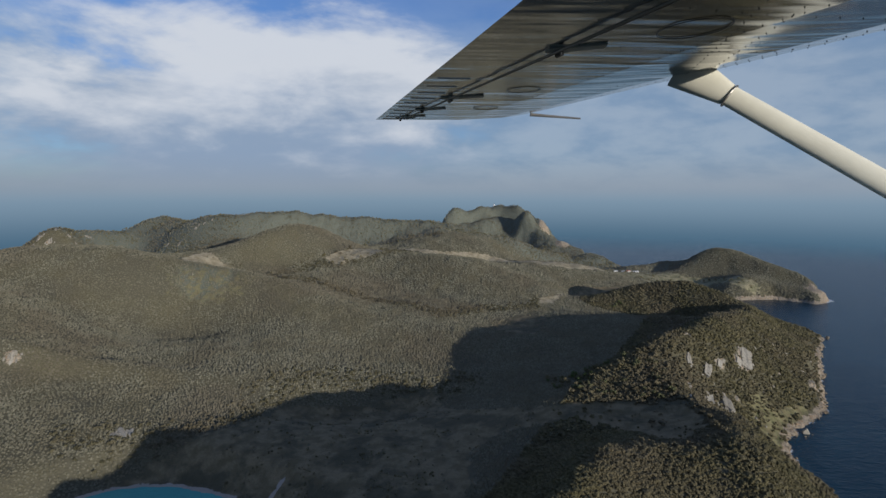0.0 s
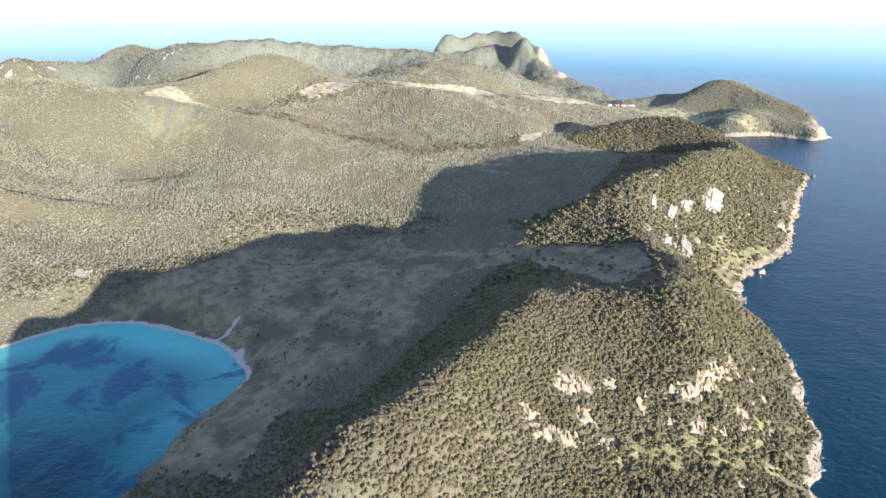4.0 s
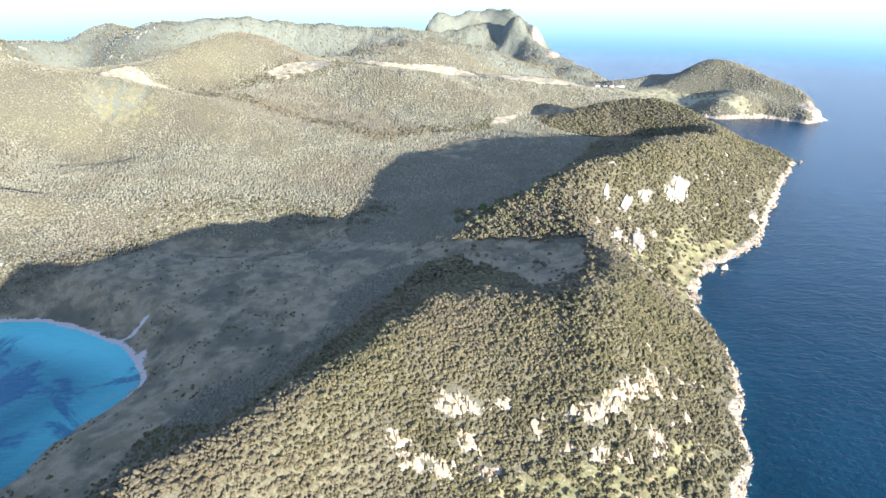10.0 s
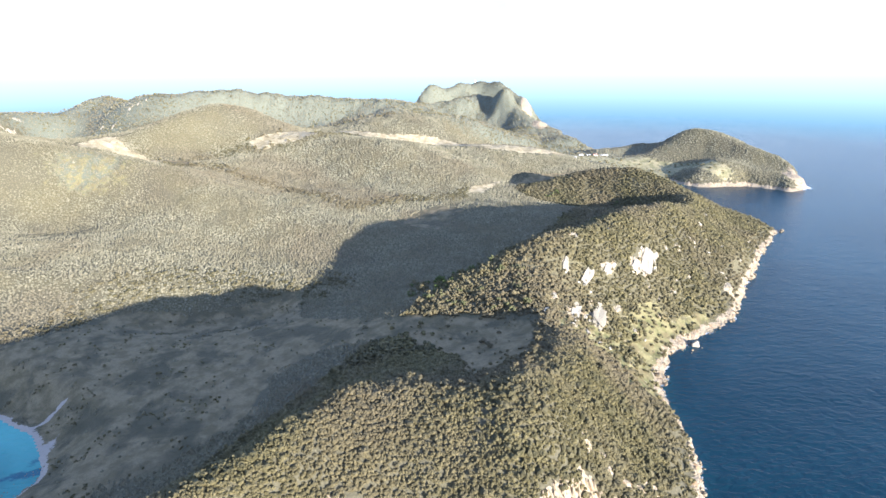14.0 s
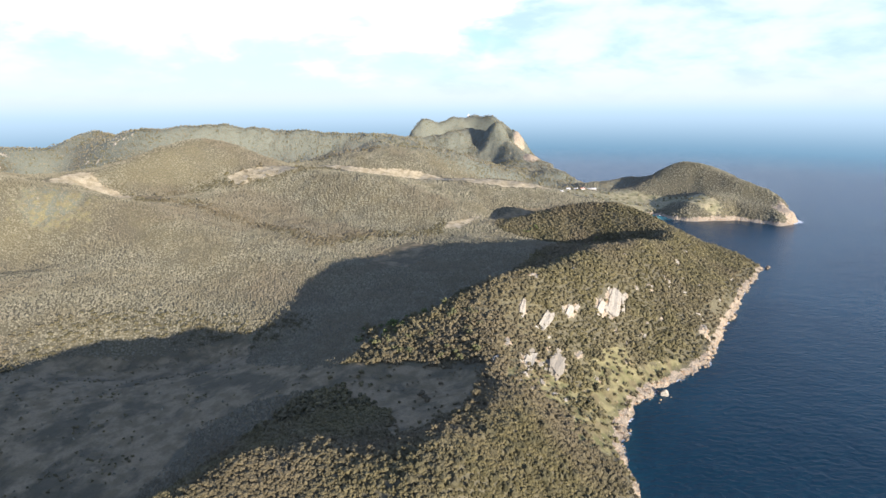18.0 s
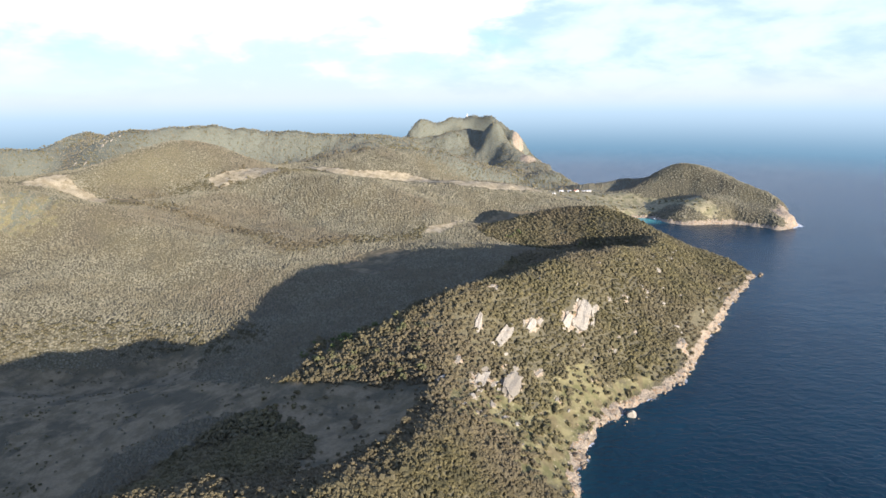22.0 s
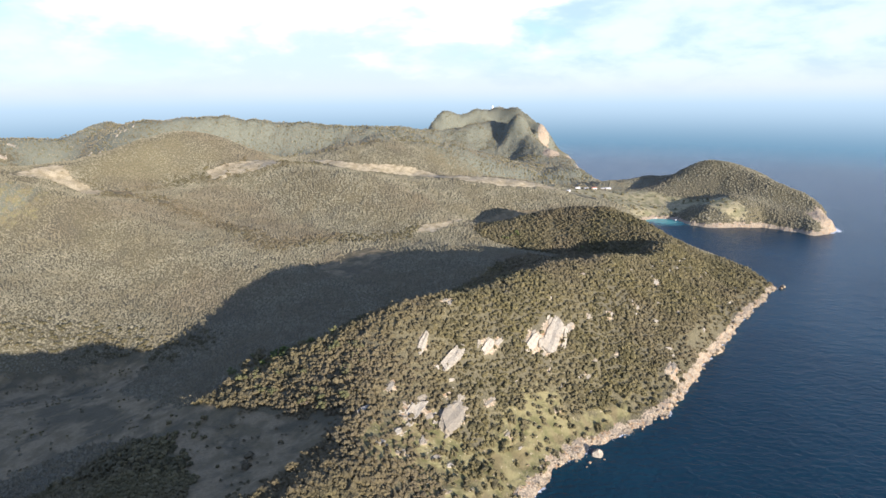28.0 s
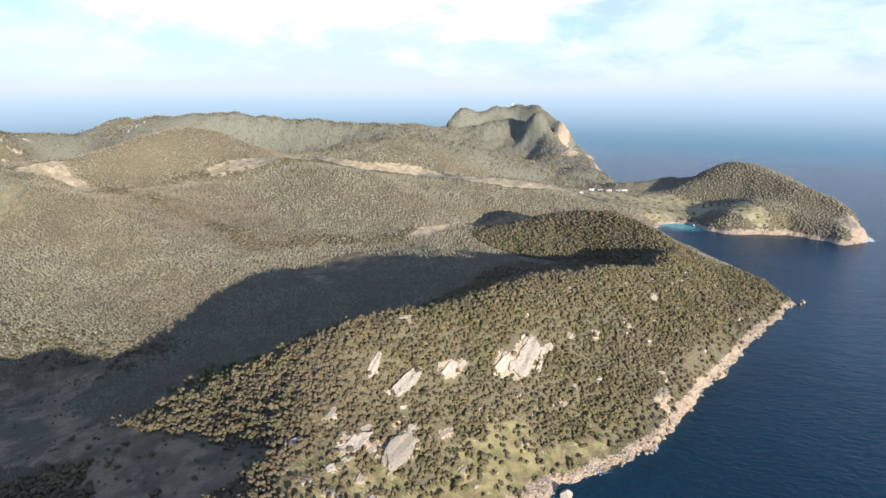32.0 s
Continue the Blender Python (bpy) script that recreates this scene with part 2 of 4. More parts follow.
LAND = land_material()
SEA = sea_material()
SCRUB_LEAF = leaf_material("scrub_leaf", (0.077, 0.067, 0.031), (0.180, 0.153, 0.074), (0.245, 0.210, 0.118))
# leaf paled and greyed: haze over the distant slopes put into its colour
HAZED_LEAF = leaf_material("far_scrub_leaf", (0.136, 0.126, 0.085), (0.262, 0.240, 0.168), (0.31, 0.283, 0.205))
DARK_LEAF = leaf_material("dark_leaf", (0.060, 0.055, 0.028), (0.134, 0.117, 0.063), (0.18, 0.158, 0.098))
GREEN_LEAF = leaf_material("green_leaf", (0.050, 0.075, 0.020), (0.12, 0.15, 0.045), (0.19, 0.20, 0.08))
GRANITE = stone_material("granite", (0.20, 0.18, 0.143), (0.375, 0.343, 0.28), (0.30, 0.255, 0.19))
SHORE_STONE = stone_material("shore_granite", (0.165, 0.133, 0.091), (0.315, 0.26, 0.18), (0.34, 0.21, 0.105))
BARK = plain("bark", (0.16, 0.13, 0.10), 0.9)

# ---------------------------------------------------------------- the lie of the land
COAST_WEST = [(443, 524), (425, 470), (395, 410), (350, 340), (290, 270), (200, 190), (90, 130), (-40, 110), (-130, 150), (-180, 240), (-200, 320), (-196, 395)]
COVE = [(-186, 426), (-183, 455), (-160, 497), (-150, 530), (-160, 550), (-174, 570), (-205, 598), (-255, 622), (-320, 646), (-370, 648), (-412, 633), (-452, 596), (-489, 558), (-530, 505), (-600, 440)]
COAST_EAST = [(-760, 400), (-1000, 420), (-1400, 560), (-1900, 900), (-2300, 1500), (-2350, 2100), (-2000, 2600), (-1500, 2900), (-900, 2850), (-400, 2900), (-80, 3100), (-20, 3450), (80, 3750), (300, 3900)]
COAST_CAPE = [(560, 3850), (700, 3650), (770, 3450), (735, 3250), (765, 3030), (745, 2800), (764, 2640), (770, 2560), (730, 2470), (790, 2420), (900, 2400), (1000, 2440), (1150, 2480), (1300, 2420)]
COAST_HEAD = [(1400, 2250), (1372, 2060), (1322, 1930), (1290, 1834), (1255, 1796), (1215, 1783), (1178, 1820), (1127, 1862), (1065, 1854), (976, 1846), (941, 1880), (922, 1946), (867, 1949), (830, 1923)]
COAST_RIDGE = [(805, 1850), (830, 1720), (890, 1570), (935, 1450), (948, 1356), (873, 1250), (820, 1180), (762, 1078), (712, 1012), (672, 944), (636, 890), (579, 840), (545, 823), (519, 792), (492, 760), (480, 735), (471, 700), (463, 660), (465, 625), (460, 580)]
COAST = COAST_WEST + COVE + COAST_EAST + COAST_CAPE + COAST_HEAD + COAST_RIDGE


def inside(outline, x, y):
    """How far a place lies within a closed outline; minus outside it."""
    ring = np.array(outline, float)
    best, odd = np.full(np.shape(x), 1e9), np.zeros(np.shape(x), bool)
    for (ax, ay), (bx, by) in zip(ring, np.roll(ring, -1, 0)):
        dx, dy = bx - ax, by - ay
        s = np.clip(((x - ax) * dx + (y - ay) * dy) / (dx * dx + dy * dy), 0, 1)
        best = np.minimum(best, np.hypot(x - ax - s * dx, y - ay - s * dy))
        if ay != by:
            odd ^= ((ay > y) != (by > y)) & (x < ax + (y - ay) * dx / dy)
    return np.where(odd, best, -best)


# hills: x, y, height, half-widths, turn
NEAR_HILLS = [
    (218, 485, 55, 237, 79, 36),
    (133, 487, 31, 45, 94, -22),
    (181, 560, 12, 45, 60, -3),
    (230, 758, 42, 356, 157, 80),
    (26, 281, 78, 136, 45, 66),
    (457, 935, 97, 180, 81, 54),
    (549, 1162, 52, 136, 408, 65),
    (683, 1435, 69, 120, 64, 150),
    (555, 1503, 47, 157, 66, -2),
    (673, 1201, 32, 195, 45, 55),
    (341, 641, 25, 45, 164, 4),
]
INNER_HILLS = [
    (-952, 1279, 201, 475, 456, 15),
    (-930, 1149, -46, 544, 95, -1),
    (-90, 1200, 21, 613, 81, -17),
    (-527, 1752, 125, 90, 254, -39),
    (-354, 1546, 47, 562, 166, 95),
    (383, 2092, -90, 111, 414, -56),
    (-1425, 2201, 168, 103, 260, -6),
    (-1148, 2451, 209, 668, 181, -41),
    (-384, 2360, 142, 495, 119, 10),
    (-219, 3113, 236, 368, 389, 35),
    (-1775, 2027, 97, 422, 79, 6),
    (465, 3462, 226, 193, 65, -38),
    (53, 3409, 185, 82, 444, -61),
]
OUTER_HILLS = [
    (404, 3266, 98, 442, 75, -58),
    (520, 3012, 47, 79, 197, 17),
    (1061, 2200, 97, 218, 110, -10),
    (1270, 1972, 54, 285, 45, -42),
    (108, 2120, 173, 505, 458, 1),
    (-637, 2293, 93, 199, 77, 12),
    (712, 2460, 69, 97, 92, 12),
    (791, 2838, 66, 98, 70, 1),
    (-13, 1689, 69, 322, 127, -26),
    # narrow ridge added to throw a thin streak of shadow on the slope
    (-810, 852, 38, 320, 24, 4),
    (926, 2215, -46, 158, 60, 15),
    (633, 2024, -20, 159, 91, 2),
    (920, 2018, -19, 173, 89, -3),
]
# spurs, shoulders and hollows on the hills; some are added only to steer shadows
SPURS = [
    (325, 841, 38, 118, 45, 26),
    (-12, 304, 20, 55, 50, 40),
    (291, 473, 52, 45, 74, -11),
    (519, 3217, 104, 66, 221, -34),
    (-779, 1721, 39, 123, 128, 0),
    (-135, 846, -38, 172, 64, 13),
    (718, 1307, 29, 60, 61, 50),
    (1084, 1934, 44, 110, 121, 1),
    (547, 2900, 17, 111, 118, 1),
    (443, 879, -16, 72, 51, 50),
    (-1483, 1943, 20, 155, 145, 0),
    (1222, 2113, 27, 101, 65, -33),
    (-698, 2504, 19, 149, 99, 0),
]
SHOULDERS = [
    (225, 500, 9, 45, 45, 0),
    (290, 635, 8, 45, 45, 0),
    (275, 3290, 85, 110, 150, -30),
    (247, 3194, 62, 169, 125, 3),
    # two unseen rises, added to throw the cove into shade
    (-57, 260, 40, 81, 60, 20),
    (-140, 238, 92, 72, 60, 0),
    (91, 359, 21, 46, 51, 30),
    (-575, 1316, 44, 229, 68, -1),
    (394, 2500, 2, 154, 100, 0),
    (-608, 1135, -46, 178, 151, -24),
    (-490, 1075, 8, 120, 70, -10),
    (205, 1990, 18, 110, 70, 0),
    # plain sunk here to lengthen the summit's shadow
    (420, 1630, -24, 110, 75, 50),
    (-43, 1336, 30, 150, 170, -34),
    (184, 2507, -39, 120, 99, 0),
    (376, 866, 2, 58, 49, 40),
]
FLOOR, SHORE_RISE = 31.0, 42.8


def wobble(x, y, size, seed):
    """Smooth uneven values between about -1 and 1, without a grid pattern."""
    rng = np.random.RandomState(seed)
    v = np.zeros(np.shape(x))
    for octave, weight in ((1.0, 1.0), (2.1, 0.55), (4.3, 0.3), (8.7, 0.16)):
        for _ in range(4):
            a, ph = rng.uniform(0, 6.283, 2)
            f = octave * rng.uniform(0.7, 1.3) * 6.283 / size
            v = v + 0.5 * weight * np.sin(f * (x * math.cos(a) + y * math.sin(a)) + ph + 1.3 * np.sin(f * 0.6 * (y * math.cos(a) - x * math.sin(a)) + ph * 2))
    return v / 1.6


def coast(x, y):
    d = inside(COAST, x, y)
    return d + 5.0 * wobble(x, y, 70.0, 3) * np.clip(1.4 - np.abs(d) / 60.0, 0, 1) * (1 - 0.95 * np.exp(-((x + 310) / 190) ** 2 - ((y - 590) / 110) ** 2))


def height(x, y, d=None):
    """The land's height; below the sea outside the shore."""
    x, y = np.asarray(x, float), np.asarray(y, float)
    if d is None:
        d = coast(x, y)
    s = np.full(np.shape(x), FLOOR)
    for x0, y0, h, rx, ry, turn in NEAR_HILLS + INNER_HILLS + OUTER_HILLS + SPURS + SHOULDERS:
        c, q = math.cos(radians(turn)), math.sin(radians(turn))
        u, v = (x - x0) * c + (y - y0) * q, (y - y0) * c - (x - x0) * q
        s = s + h * np.exp(-(u / rx) ** 2 - (v / ry) ** 2)
    s = s + (9.0 * wobble(x, y, 360.0, 15) + 4.0 * wobble(x, y, 130.0, 16)) * np.clip((y - 2080) / 200, 0, 1) * np.clip((950 - x) / 200, 0, 1)
    s = np.maximum(s, 6.0)
    rough = np.clip((s - 30) / 60, 0.15, 1)
    s = s + rough * (3.0 * wobble(x, y, 260.0, 5) + 1.2 * wobble(x, y, 70.0, 6))
    # the headland and the cape end in cliffs
    cliff = np.exp(-((x - 1285) / 70) ** 2 - ((y - 1855) / 85) ** 2) + np.exp(-((x - 740) / 110) ** 2 - ((y - 3150) / 330) ** 2) + np.exp(-((x - 765) / 60) ** 2 - ((y - 2610) / 110) ** 2)
    land = s * (1 - np.exp(-np.maximum(d, 0) / (SHORE_RISE * (1 - 0.78 * np.clip(cliff, 0, 1)))))
    # the cove's beach lies flat
    flat = np.clip(1.6 - np.hypot((x + 330) / 260, (y - 610) / 110), 0, 1) * np.clip(1.4 - d / 40.0, 0, 1)
    land = land + (0.09 * np.maximum(d, 0) - land) * np.clip(flat, 0, 1)
    return np.where(d > 0, land, np.maximum(0.5 * d, -18.0))

# outlines of open ground
VALLEY_GRASS = [(-417, 645), (-355, 694), (-288, 749), (-247, 850), (-116, 886), (-18, 926), (21, 816), (143, 741), (252, 722), (325, 711), (303, 607), (269, 562), (245, 529), (232, 616), (206, 655), (162, 694), (75, 699), (30, 642), (36, 582), (-9, 516), (-59, 489), (-89, 421), (-92, 353), (-195, 384), (-186, 457), (-156, 524), (-205, 614), (-380, 633)]
WEST_CLEARING = [(-335, 1683), (-305, 1672), (-300, 1703), (-241, 1741), (-192, 1790), (-200, 1850), (-240, 1860), (-293, 1811), (-333, 1761), (-360, 1720)]
LEFT_CLEARING = [(-689, 1457), (-684, 1504), (-672, 1550), (-656, 1562), (-618, 1538), (-586, 1530), (-529, 1520), (-522, 1500), (-580, 1500), (-644, 1494)]
HERB_SPUR = [(345, 712), (370, 745), (395, 762), (420, 748), (432, 722), (415, 706), (396, 694), (378, 676), (356, 660), (340, 680)]
GULLY_CLEARING = [(-560, 1545), (-469, 1561), (-411, 1490), (-345, 1468), (-263, 1461), (-264, 1442), (-305, 1445), (-420, 1475), (-517, 1528)]
LEFT_FIELD = [(-1457, 1820), (-1314, 1779), (-1023, 1485), (-977, 1428), (-1025, 1382), (-1093, 1360), (-1300, 1500), (-1500, 1700)]
AIRSTRIP = [(-155, 1942), (-40, 1905), (44, 1917), (99, 1935), (160, 1940), (215, 1925), (264, 1868), (330, 1850), (400, 1866), (470, 1890), (540, 1925), (610, 1990)]
ISTHMUS = [(605, 2100), (702, 2108), (858, 2131), (931, 2081), (1015, 2039), (1055, 1978), (1078, 1916), (1098, 1882), (1069, 1871), (1020, 1880), (1004, 1920), (978, 1990), (930, 1963), (898, 1945), (840, 1935), (800, 1900), (720, 1930), (657, 1930), (610, 1980)]
BOWL_CLEARING = [(251, 1437), (259, 1485), (303, 1509), (322, 1545), (356, 1580), (329, 1504), (292, 1439)]
BOWL_GRASS = [(130, 1204), (140, 1269), (191, 1322), (245, 1271), (215, 1225), (195, 1151)]
BOWL_TRACK = [(343, 1518), (393, 1583), (482, 1659), (579, 1734), (495, 1716), (439, 1709), (401, 1650), (356, 1571)]
HERB_SHORE = [(411, 631), (397, 673), (418, 715), (461, 790), (481, 829), (512, 849), (518, 823), (565, 855), (590, 876), (550, 828), (510, 797), (486, 750), (465, 710), (454, 676)]
HERB_FOOT = [(182, 346), (193, 361), (221, 377), (245, 385), (266, 386), (295, 388), (319, 401), (340, 425), (363, 446), (365, 429), (349, 406), (334, 370)]
# bare rock: x, y, half-width along and across, turn
ROCKS_NEAR = [(163, 403, 17, 9, 10), (179, 405, 15, 8, 10), (203, 414, 13, 6, 15), (227, 402, 6, 10, 0), (254, 412, 10, 6, 20), (269, 411, 15, 8, 15), (288, 421, 12, 8, 30), (299, 432, 11, 9, 40), (313, 442, 13, 9, 40), (327, 456, 11, 11, 50), (359, 451, 8, 10, 20), (349, 462, 8, 7, 40), (321, 416, 12, 8, 20), (319, 407, 8, 9, 10), (271, 391, 12, 7, 20), (248, 391, 9, 6, 10), (295, 394, 13, 7, 20)]
ROCKS_NEAR += [(130, 368, 13, 7, 20), (141, 361, 14, 7, 20), (177, 383, 11, 8, 10), (162, 364, 16, 8, 10), (193, 369, 14, 7, 15)]
ROCKS_RIDGE = [(508, 908, 32, 15, 62), (484, 886, 17, 10, 60), (402, 819, 15, 8, 60), (436, 850, 12, 7, 60), (372, 815, 11, 7, 60), (408, 766, 24, 13, 55), (375, 750, 22, 12, 50), (350, 761, 10, 6, 60), (530, 934, 10, 6, 60), (585, 991, 12, 6, 60), (708, 1138, 12, 6, 60)]
ROCKS_RIDGE += [(671, 1119, 14, 7, 60), (660, 960, 20, 9, 55), (440, 802, 12, 6, 50), (555, 963, 9, 5, 60), (621, 1037, 9, 5, 60), (334, 720, 12, 6, 50), (448, 862, 9, 5, 60), (366, 716, 11, 6, 50), (385, 727, 9, 5, 70), (372, 695, 10, 5, 40), (398, 716, 8, 5, 60), (356, 690, 9, 5, 50)]
ROCKS_FAR = [(-427, 714, 17, 9, 20), (-668, 842, 14, 8, 0), (-1465, 2016, 20, 8, 60), (-1479, 1988, 16, 7, 40), (-1423, 2010, 22, 8, 50), (-1356, 2087, 24, 8, 60), (-1347, 2034, 14, 6, 40), (-1371, 2010, 18, 7, 30), (-1379, 2174, 20, 7, 60), (-1258, 2048, 15, 6, 50), (-1391, 2071, 14, 6, 50), (-1431, 2060, 14, 6, 50), (-977, 2200, 20, 7, 50), (-1004, 2240, 14, 6, 20), (-1021, 2167, 16, 6, 40), (-951, 2254, 22, 6, 10), (-915, 2214, 14, 5, 30), (-1085, 2195, 14, 6, 40), (-944, 2208, 10, 5, 30)]




SPIT = [(-216, 603), (-203, 617), (-192, 638)]


def stray(rows, count, x0, x1, y0, y1, lo, hi, seed):
    """Small bare rocks strewn on the seaward slope, lo to hi metres in from the shore."""
    rng = random.Random(seed)
    while count:
        x, y = rng.uniform(x0, x1), rng.uniform(y0, y1)
        d = float(inside(COAST, np.array([x]), np.array([y]))[0])
        if lo < d < hi:
            rows.append((round(x), round(y), rng.uniform(4.5, 9.0), rng.uniform(2.6, 5.0), rng.uniform(20, 80)))
            count -= 1


stray(ROCKS_NEAR, 34, 110, 430, 300, 500, 26, 95, 3)
stray(ROCKS_RIDGE, 74, 380, 900, 680, 1330, 22, 160, 4)


def near_line(line, x, y):
    best = np.full(x.shape, 1e9)
    for (ax, ay), (bx, by) in zip(line, line[1:]):
        k = np.clip(((x - ax) * (bx - ax) + (y - ay) * (by - ay)) / ((bx - ax) ** 2 + (by - ay) ** 2), 0, 1)
        best = np.minimum(best, np.hypot(x - ax - k * (bx - ax), y - ay - k * (by - ay)))
    return best


def spots(rows, x, y):
    v = np.zeros(np.shape(x))
    for x0, y0, rx, ry, turn in rows:
        c, q = math.cos(radians(turn)), math.sin(radians(turn))
        a, b = (x - x0) * c + (y - y0) * q, (y - y0) * c - (x - x0) * q
        v = np.maximum(v, np.clip(1.02 - 0.72 * np.sqrt((a / rx) ** 2 + (b / ry) ** 2), 0, 1))
    return v


def patch(outline, x, y, soft, grow=0.0):
    return np.clip(0.5 + (inside(outline, x, y) + grow) / soft, 0, 1)


def covers(x, y, d, z, steep):
    """Shares of each ground cover, 0 to 1."""
    grass = np.maximum(patch(VALLEY_GRASS, x, y, 26), np.maximum(patch(BOWL_GRASS, x, y, 30, 8), np.maximum(patch(GULLY_CLEARING, x, y, 26, -4), patch(BOWL_TRACK, x, y, 18))))
    straw = np.maximum.reduce([patch(WEST_CLEARING, x, y, 24, 5), patch(LEFT_CLEARING, x, y, 30, 6), patch(LEFT_FIELD, x, y, 60, 25), np.clip(1.5 - near_line(AIRSTRIP, x, y) / (20 + 14 * np.clip((x + 100) / 600, 0, 1)), 0, 1), patch(BOWL_CLEARING, x, y, 24, -3)])
    herb = np.maximum.reduce([patch(HERB_SHORE, x, y, 40, 7), patch(HERB_FOOT, x, y, 40), patch(HERB_SPUR, x, y, 30)])
    herb = np.maximum(herb, 0.5 * np.clip(1.5 - np.hypot((x + 537) / 120, (y - 1290) / 80), 0, 1))
    pasture = patch(ISTHMUS, x, y, 40)
    rock = np.maximum.reduce([spots(ROCKS_NEAR, x, y), spots(ROCKS_RIDGE, x, y), spots(ROCKS_FAR, x, y)])
    west = np.clip((x + 0.35 * y - 250) / 120, 0, 1)
    band = np.clip(1.25 - d / 11.0, 0, 1) * west
    cape = np.exp(-((x - 602) / 34) ** 2 - ((y - 3305) / 70) ** 2) * 1.1 + np.exp(-((x - 622) / 44) ** 2 - ((y - 2875) / 60) ** 2) * 1.1
    head = np.exp(-((x - 1280) / 50) ** 2 - ((y - 1852) / 62) ** 2) * 1.25
    low = np.clip(1.3 - d / 30.0, 0, 1) * np.clip((y - 2350) / 60, 0, 1) * np.clip((x - 650) / 40, 0, 1)
    rock = np.clip(np.maximum.reduce([rock, band, cape, head, low]), 0, 1)
    sand = np.clip(1.35 - d / 9.0, 0, 1) * np.clip((y - 500) / 20, 0, 1) * np.clip((-140 - x) / 10, 0, 1) * np.clip((x + 520) / 40, 0, 1)
    sand = np.maximum(sand, np.maximum(0.9 * np.clip(1.5 - near_line(SPIT, x, y) / 3.2, 0, 1), 0.62 * np.clip(1.5 - np.hypot((x + 171) / 8, (y - 585) / 17), 0, 1)))
    sand = np.maximum(sand, np.clip(1.1 - d / 4.0, 0, 1) * np.clip(1.4 - np.hypot(x - 875, y - 1945) / 50, 0, 1))
    # heath share rises with distance, bringing the haze painted into its colour
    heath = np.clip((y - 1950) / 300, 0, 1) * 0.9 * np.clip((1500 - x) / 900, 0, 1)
    heath = np.maximum(heath, np.clip(1 - np.hypot((x + 550) / 110, (y - 1290) / 80), 0, 1) * 1.3)
    return {"pasture": pasture, "grass": grass, "straw": straw, "herb": herb, "rock": rock, "sand": np.clip(sand, 0, 1), "heath": np.clip(heath, 0, 1)}


def steps(*stretches):
    """Grid lines: (from, to, step) one after another."""
    v = []
    for a, b, s in stretches:
        v.extend(np.arange(a, b, s))
    return np.array(v + [stretches[-1][1]], float)


def sheet(name, xs, ys, heights, mat, fields, keep=None):
    """One ground sheet on grid lines, with named values on its points."""
    nx, ny = len(xs), len(ys)
    X, Y = np.meshgrid(xs, ys)
    co = np.stack([X, Y, heights], -1).reshape(-1, 3)
    i = (np.arange(ny - 1)[:, None] * nx + np.arange(nx - 1)[None]).ravel()
    quads = np.stack([i, i + 1, i + nx + 1, i + nx], 1)
    if keep is not None:
        quads = quads[keep.ravel()[quads].any(1)]
    me = bpy.data.meshes.new(name)
    me.vertices.add(len(co))
    me.vertices.foreach_set("co", co.ravel())
    me.loops.add(quads.size)
    me.loops.foreach_set("vertex_index", quads.ravel())
    me.polygons.add(len(quads))
    me.polygons.foreach_set("loop_start", np.arange(0, quads.size, 4))
    me.polygons.foreach_set("use_smooth", np.ones(len(quads), bool))
    me.update(calc_edges=True)
    for key, value in fields.items():
        me.attributes.new(key, "FLOAT", "POINT").data.foreach_set("value", np.asarray(value, np.float32).ravel())
    me.materials.append(mat)
    return new(name, me)


GX = steps((-2500, -800, 25), (-800, -460, 10), (-460, -140, 5), (-140, 800, 7), (800, 1450, 10))
GY = steps((60, 250, 12), (250, 480, 7), (480, 690, 5), (690, 1000, 7), (1000, 1600, 9), (1600, 2100, 11), (2100, 3980, 22))
MX, MY = np.meshgrid(GX, GY)
MD = coast(MX, MY)
MZ = height(MX, MY, MD)
gy, gx = np.gradient(MZ, GY, GX)
COVER = covers(MX, MY, MD, MZ, np.hypot(gx, gy))
# crags: bare rock stands out in steps
MZ = MZ + np.where(MD > 0, COVER["rock"] * 2.5 * (np.abs(wobble(MX, MY, 28.0, 9)) - 0.2), 0)
ground = sheet("ground", GX, GY, MZ, LAND, COVER, MD > -40)
tagged(ground, "hilly island of olive scrub, dry grass and granite", "ground", kind="structure")

SX = steps((-7200, -2500, 235), (-2500, -950, 50), (-950, -650, 20), (-650, -120, 8), (-120, 380, 20), (380, 1000, 8), (1000, 1450, 12), (1450, 7200, 230))
SY = steps((-3000, 0, 200), (0, 380, 20), (380, 1400, 8), (1400, 2500, 20), (2500, 4000, 50), (4000, 8000, 200))
WX, WY = np.meshgrid(SX, SY)
WD = -coast(WX, WY)
bay = np.clip(1.25 - np.hypot((WX + 330) / 230, (WY - 560) / 190), 0, 1)
jetty_bay = np.clip(1.3 - np.hypot((WX - 880) / 75, (WY - 1925) / 60), 0, 1)
shelf = np.clip(1.0 - WD / 60.0, 0, 1)
west_side = np.clip((WX + 0.35 * WY - 250) / 120, 0, 1)
# surf breaks off the headland and the cape
exposed = sum(1.1 * np.clip(1.0 - WD / 38.0, 0, 1) * np.exp(-((WX - a) / 60) ** 2 - ((WY - b) / 90) ** 2) for a, b in ((1310, 1860), (780, 3080), (775, 2640)))
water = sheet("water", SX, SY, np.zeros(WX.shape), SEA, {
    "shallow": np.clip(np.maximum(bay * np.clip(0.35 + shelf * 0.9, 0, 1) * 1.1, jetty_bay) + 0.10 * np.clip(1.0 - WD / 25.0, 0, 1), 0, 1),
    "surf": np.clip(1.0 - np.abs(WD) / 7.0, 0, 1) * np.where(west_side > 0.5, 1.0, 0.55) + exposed})
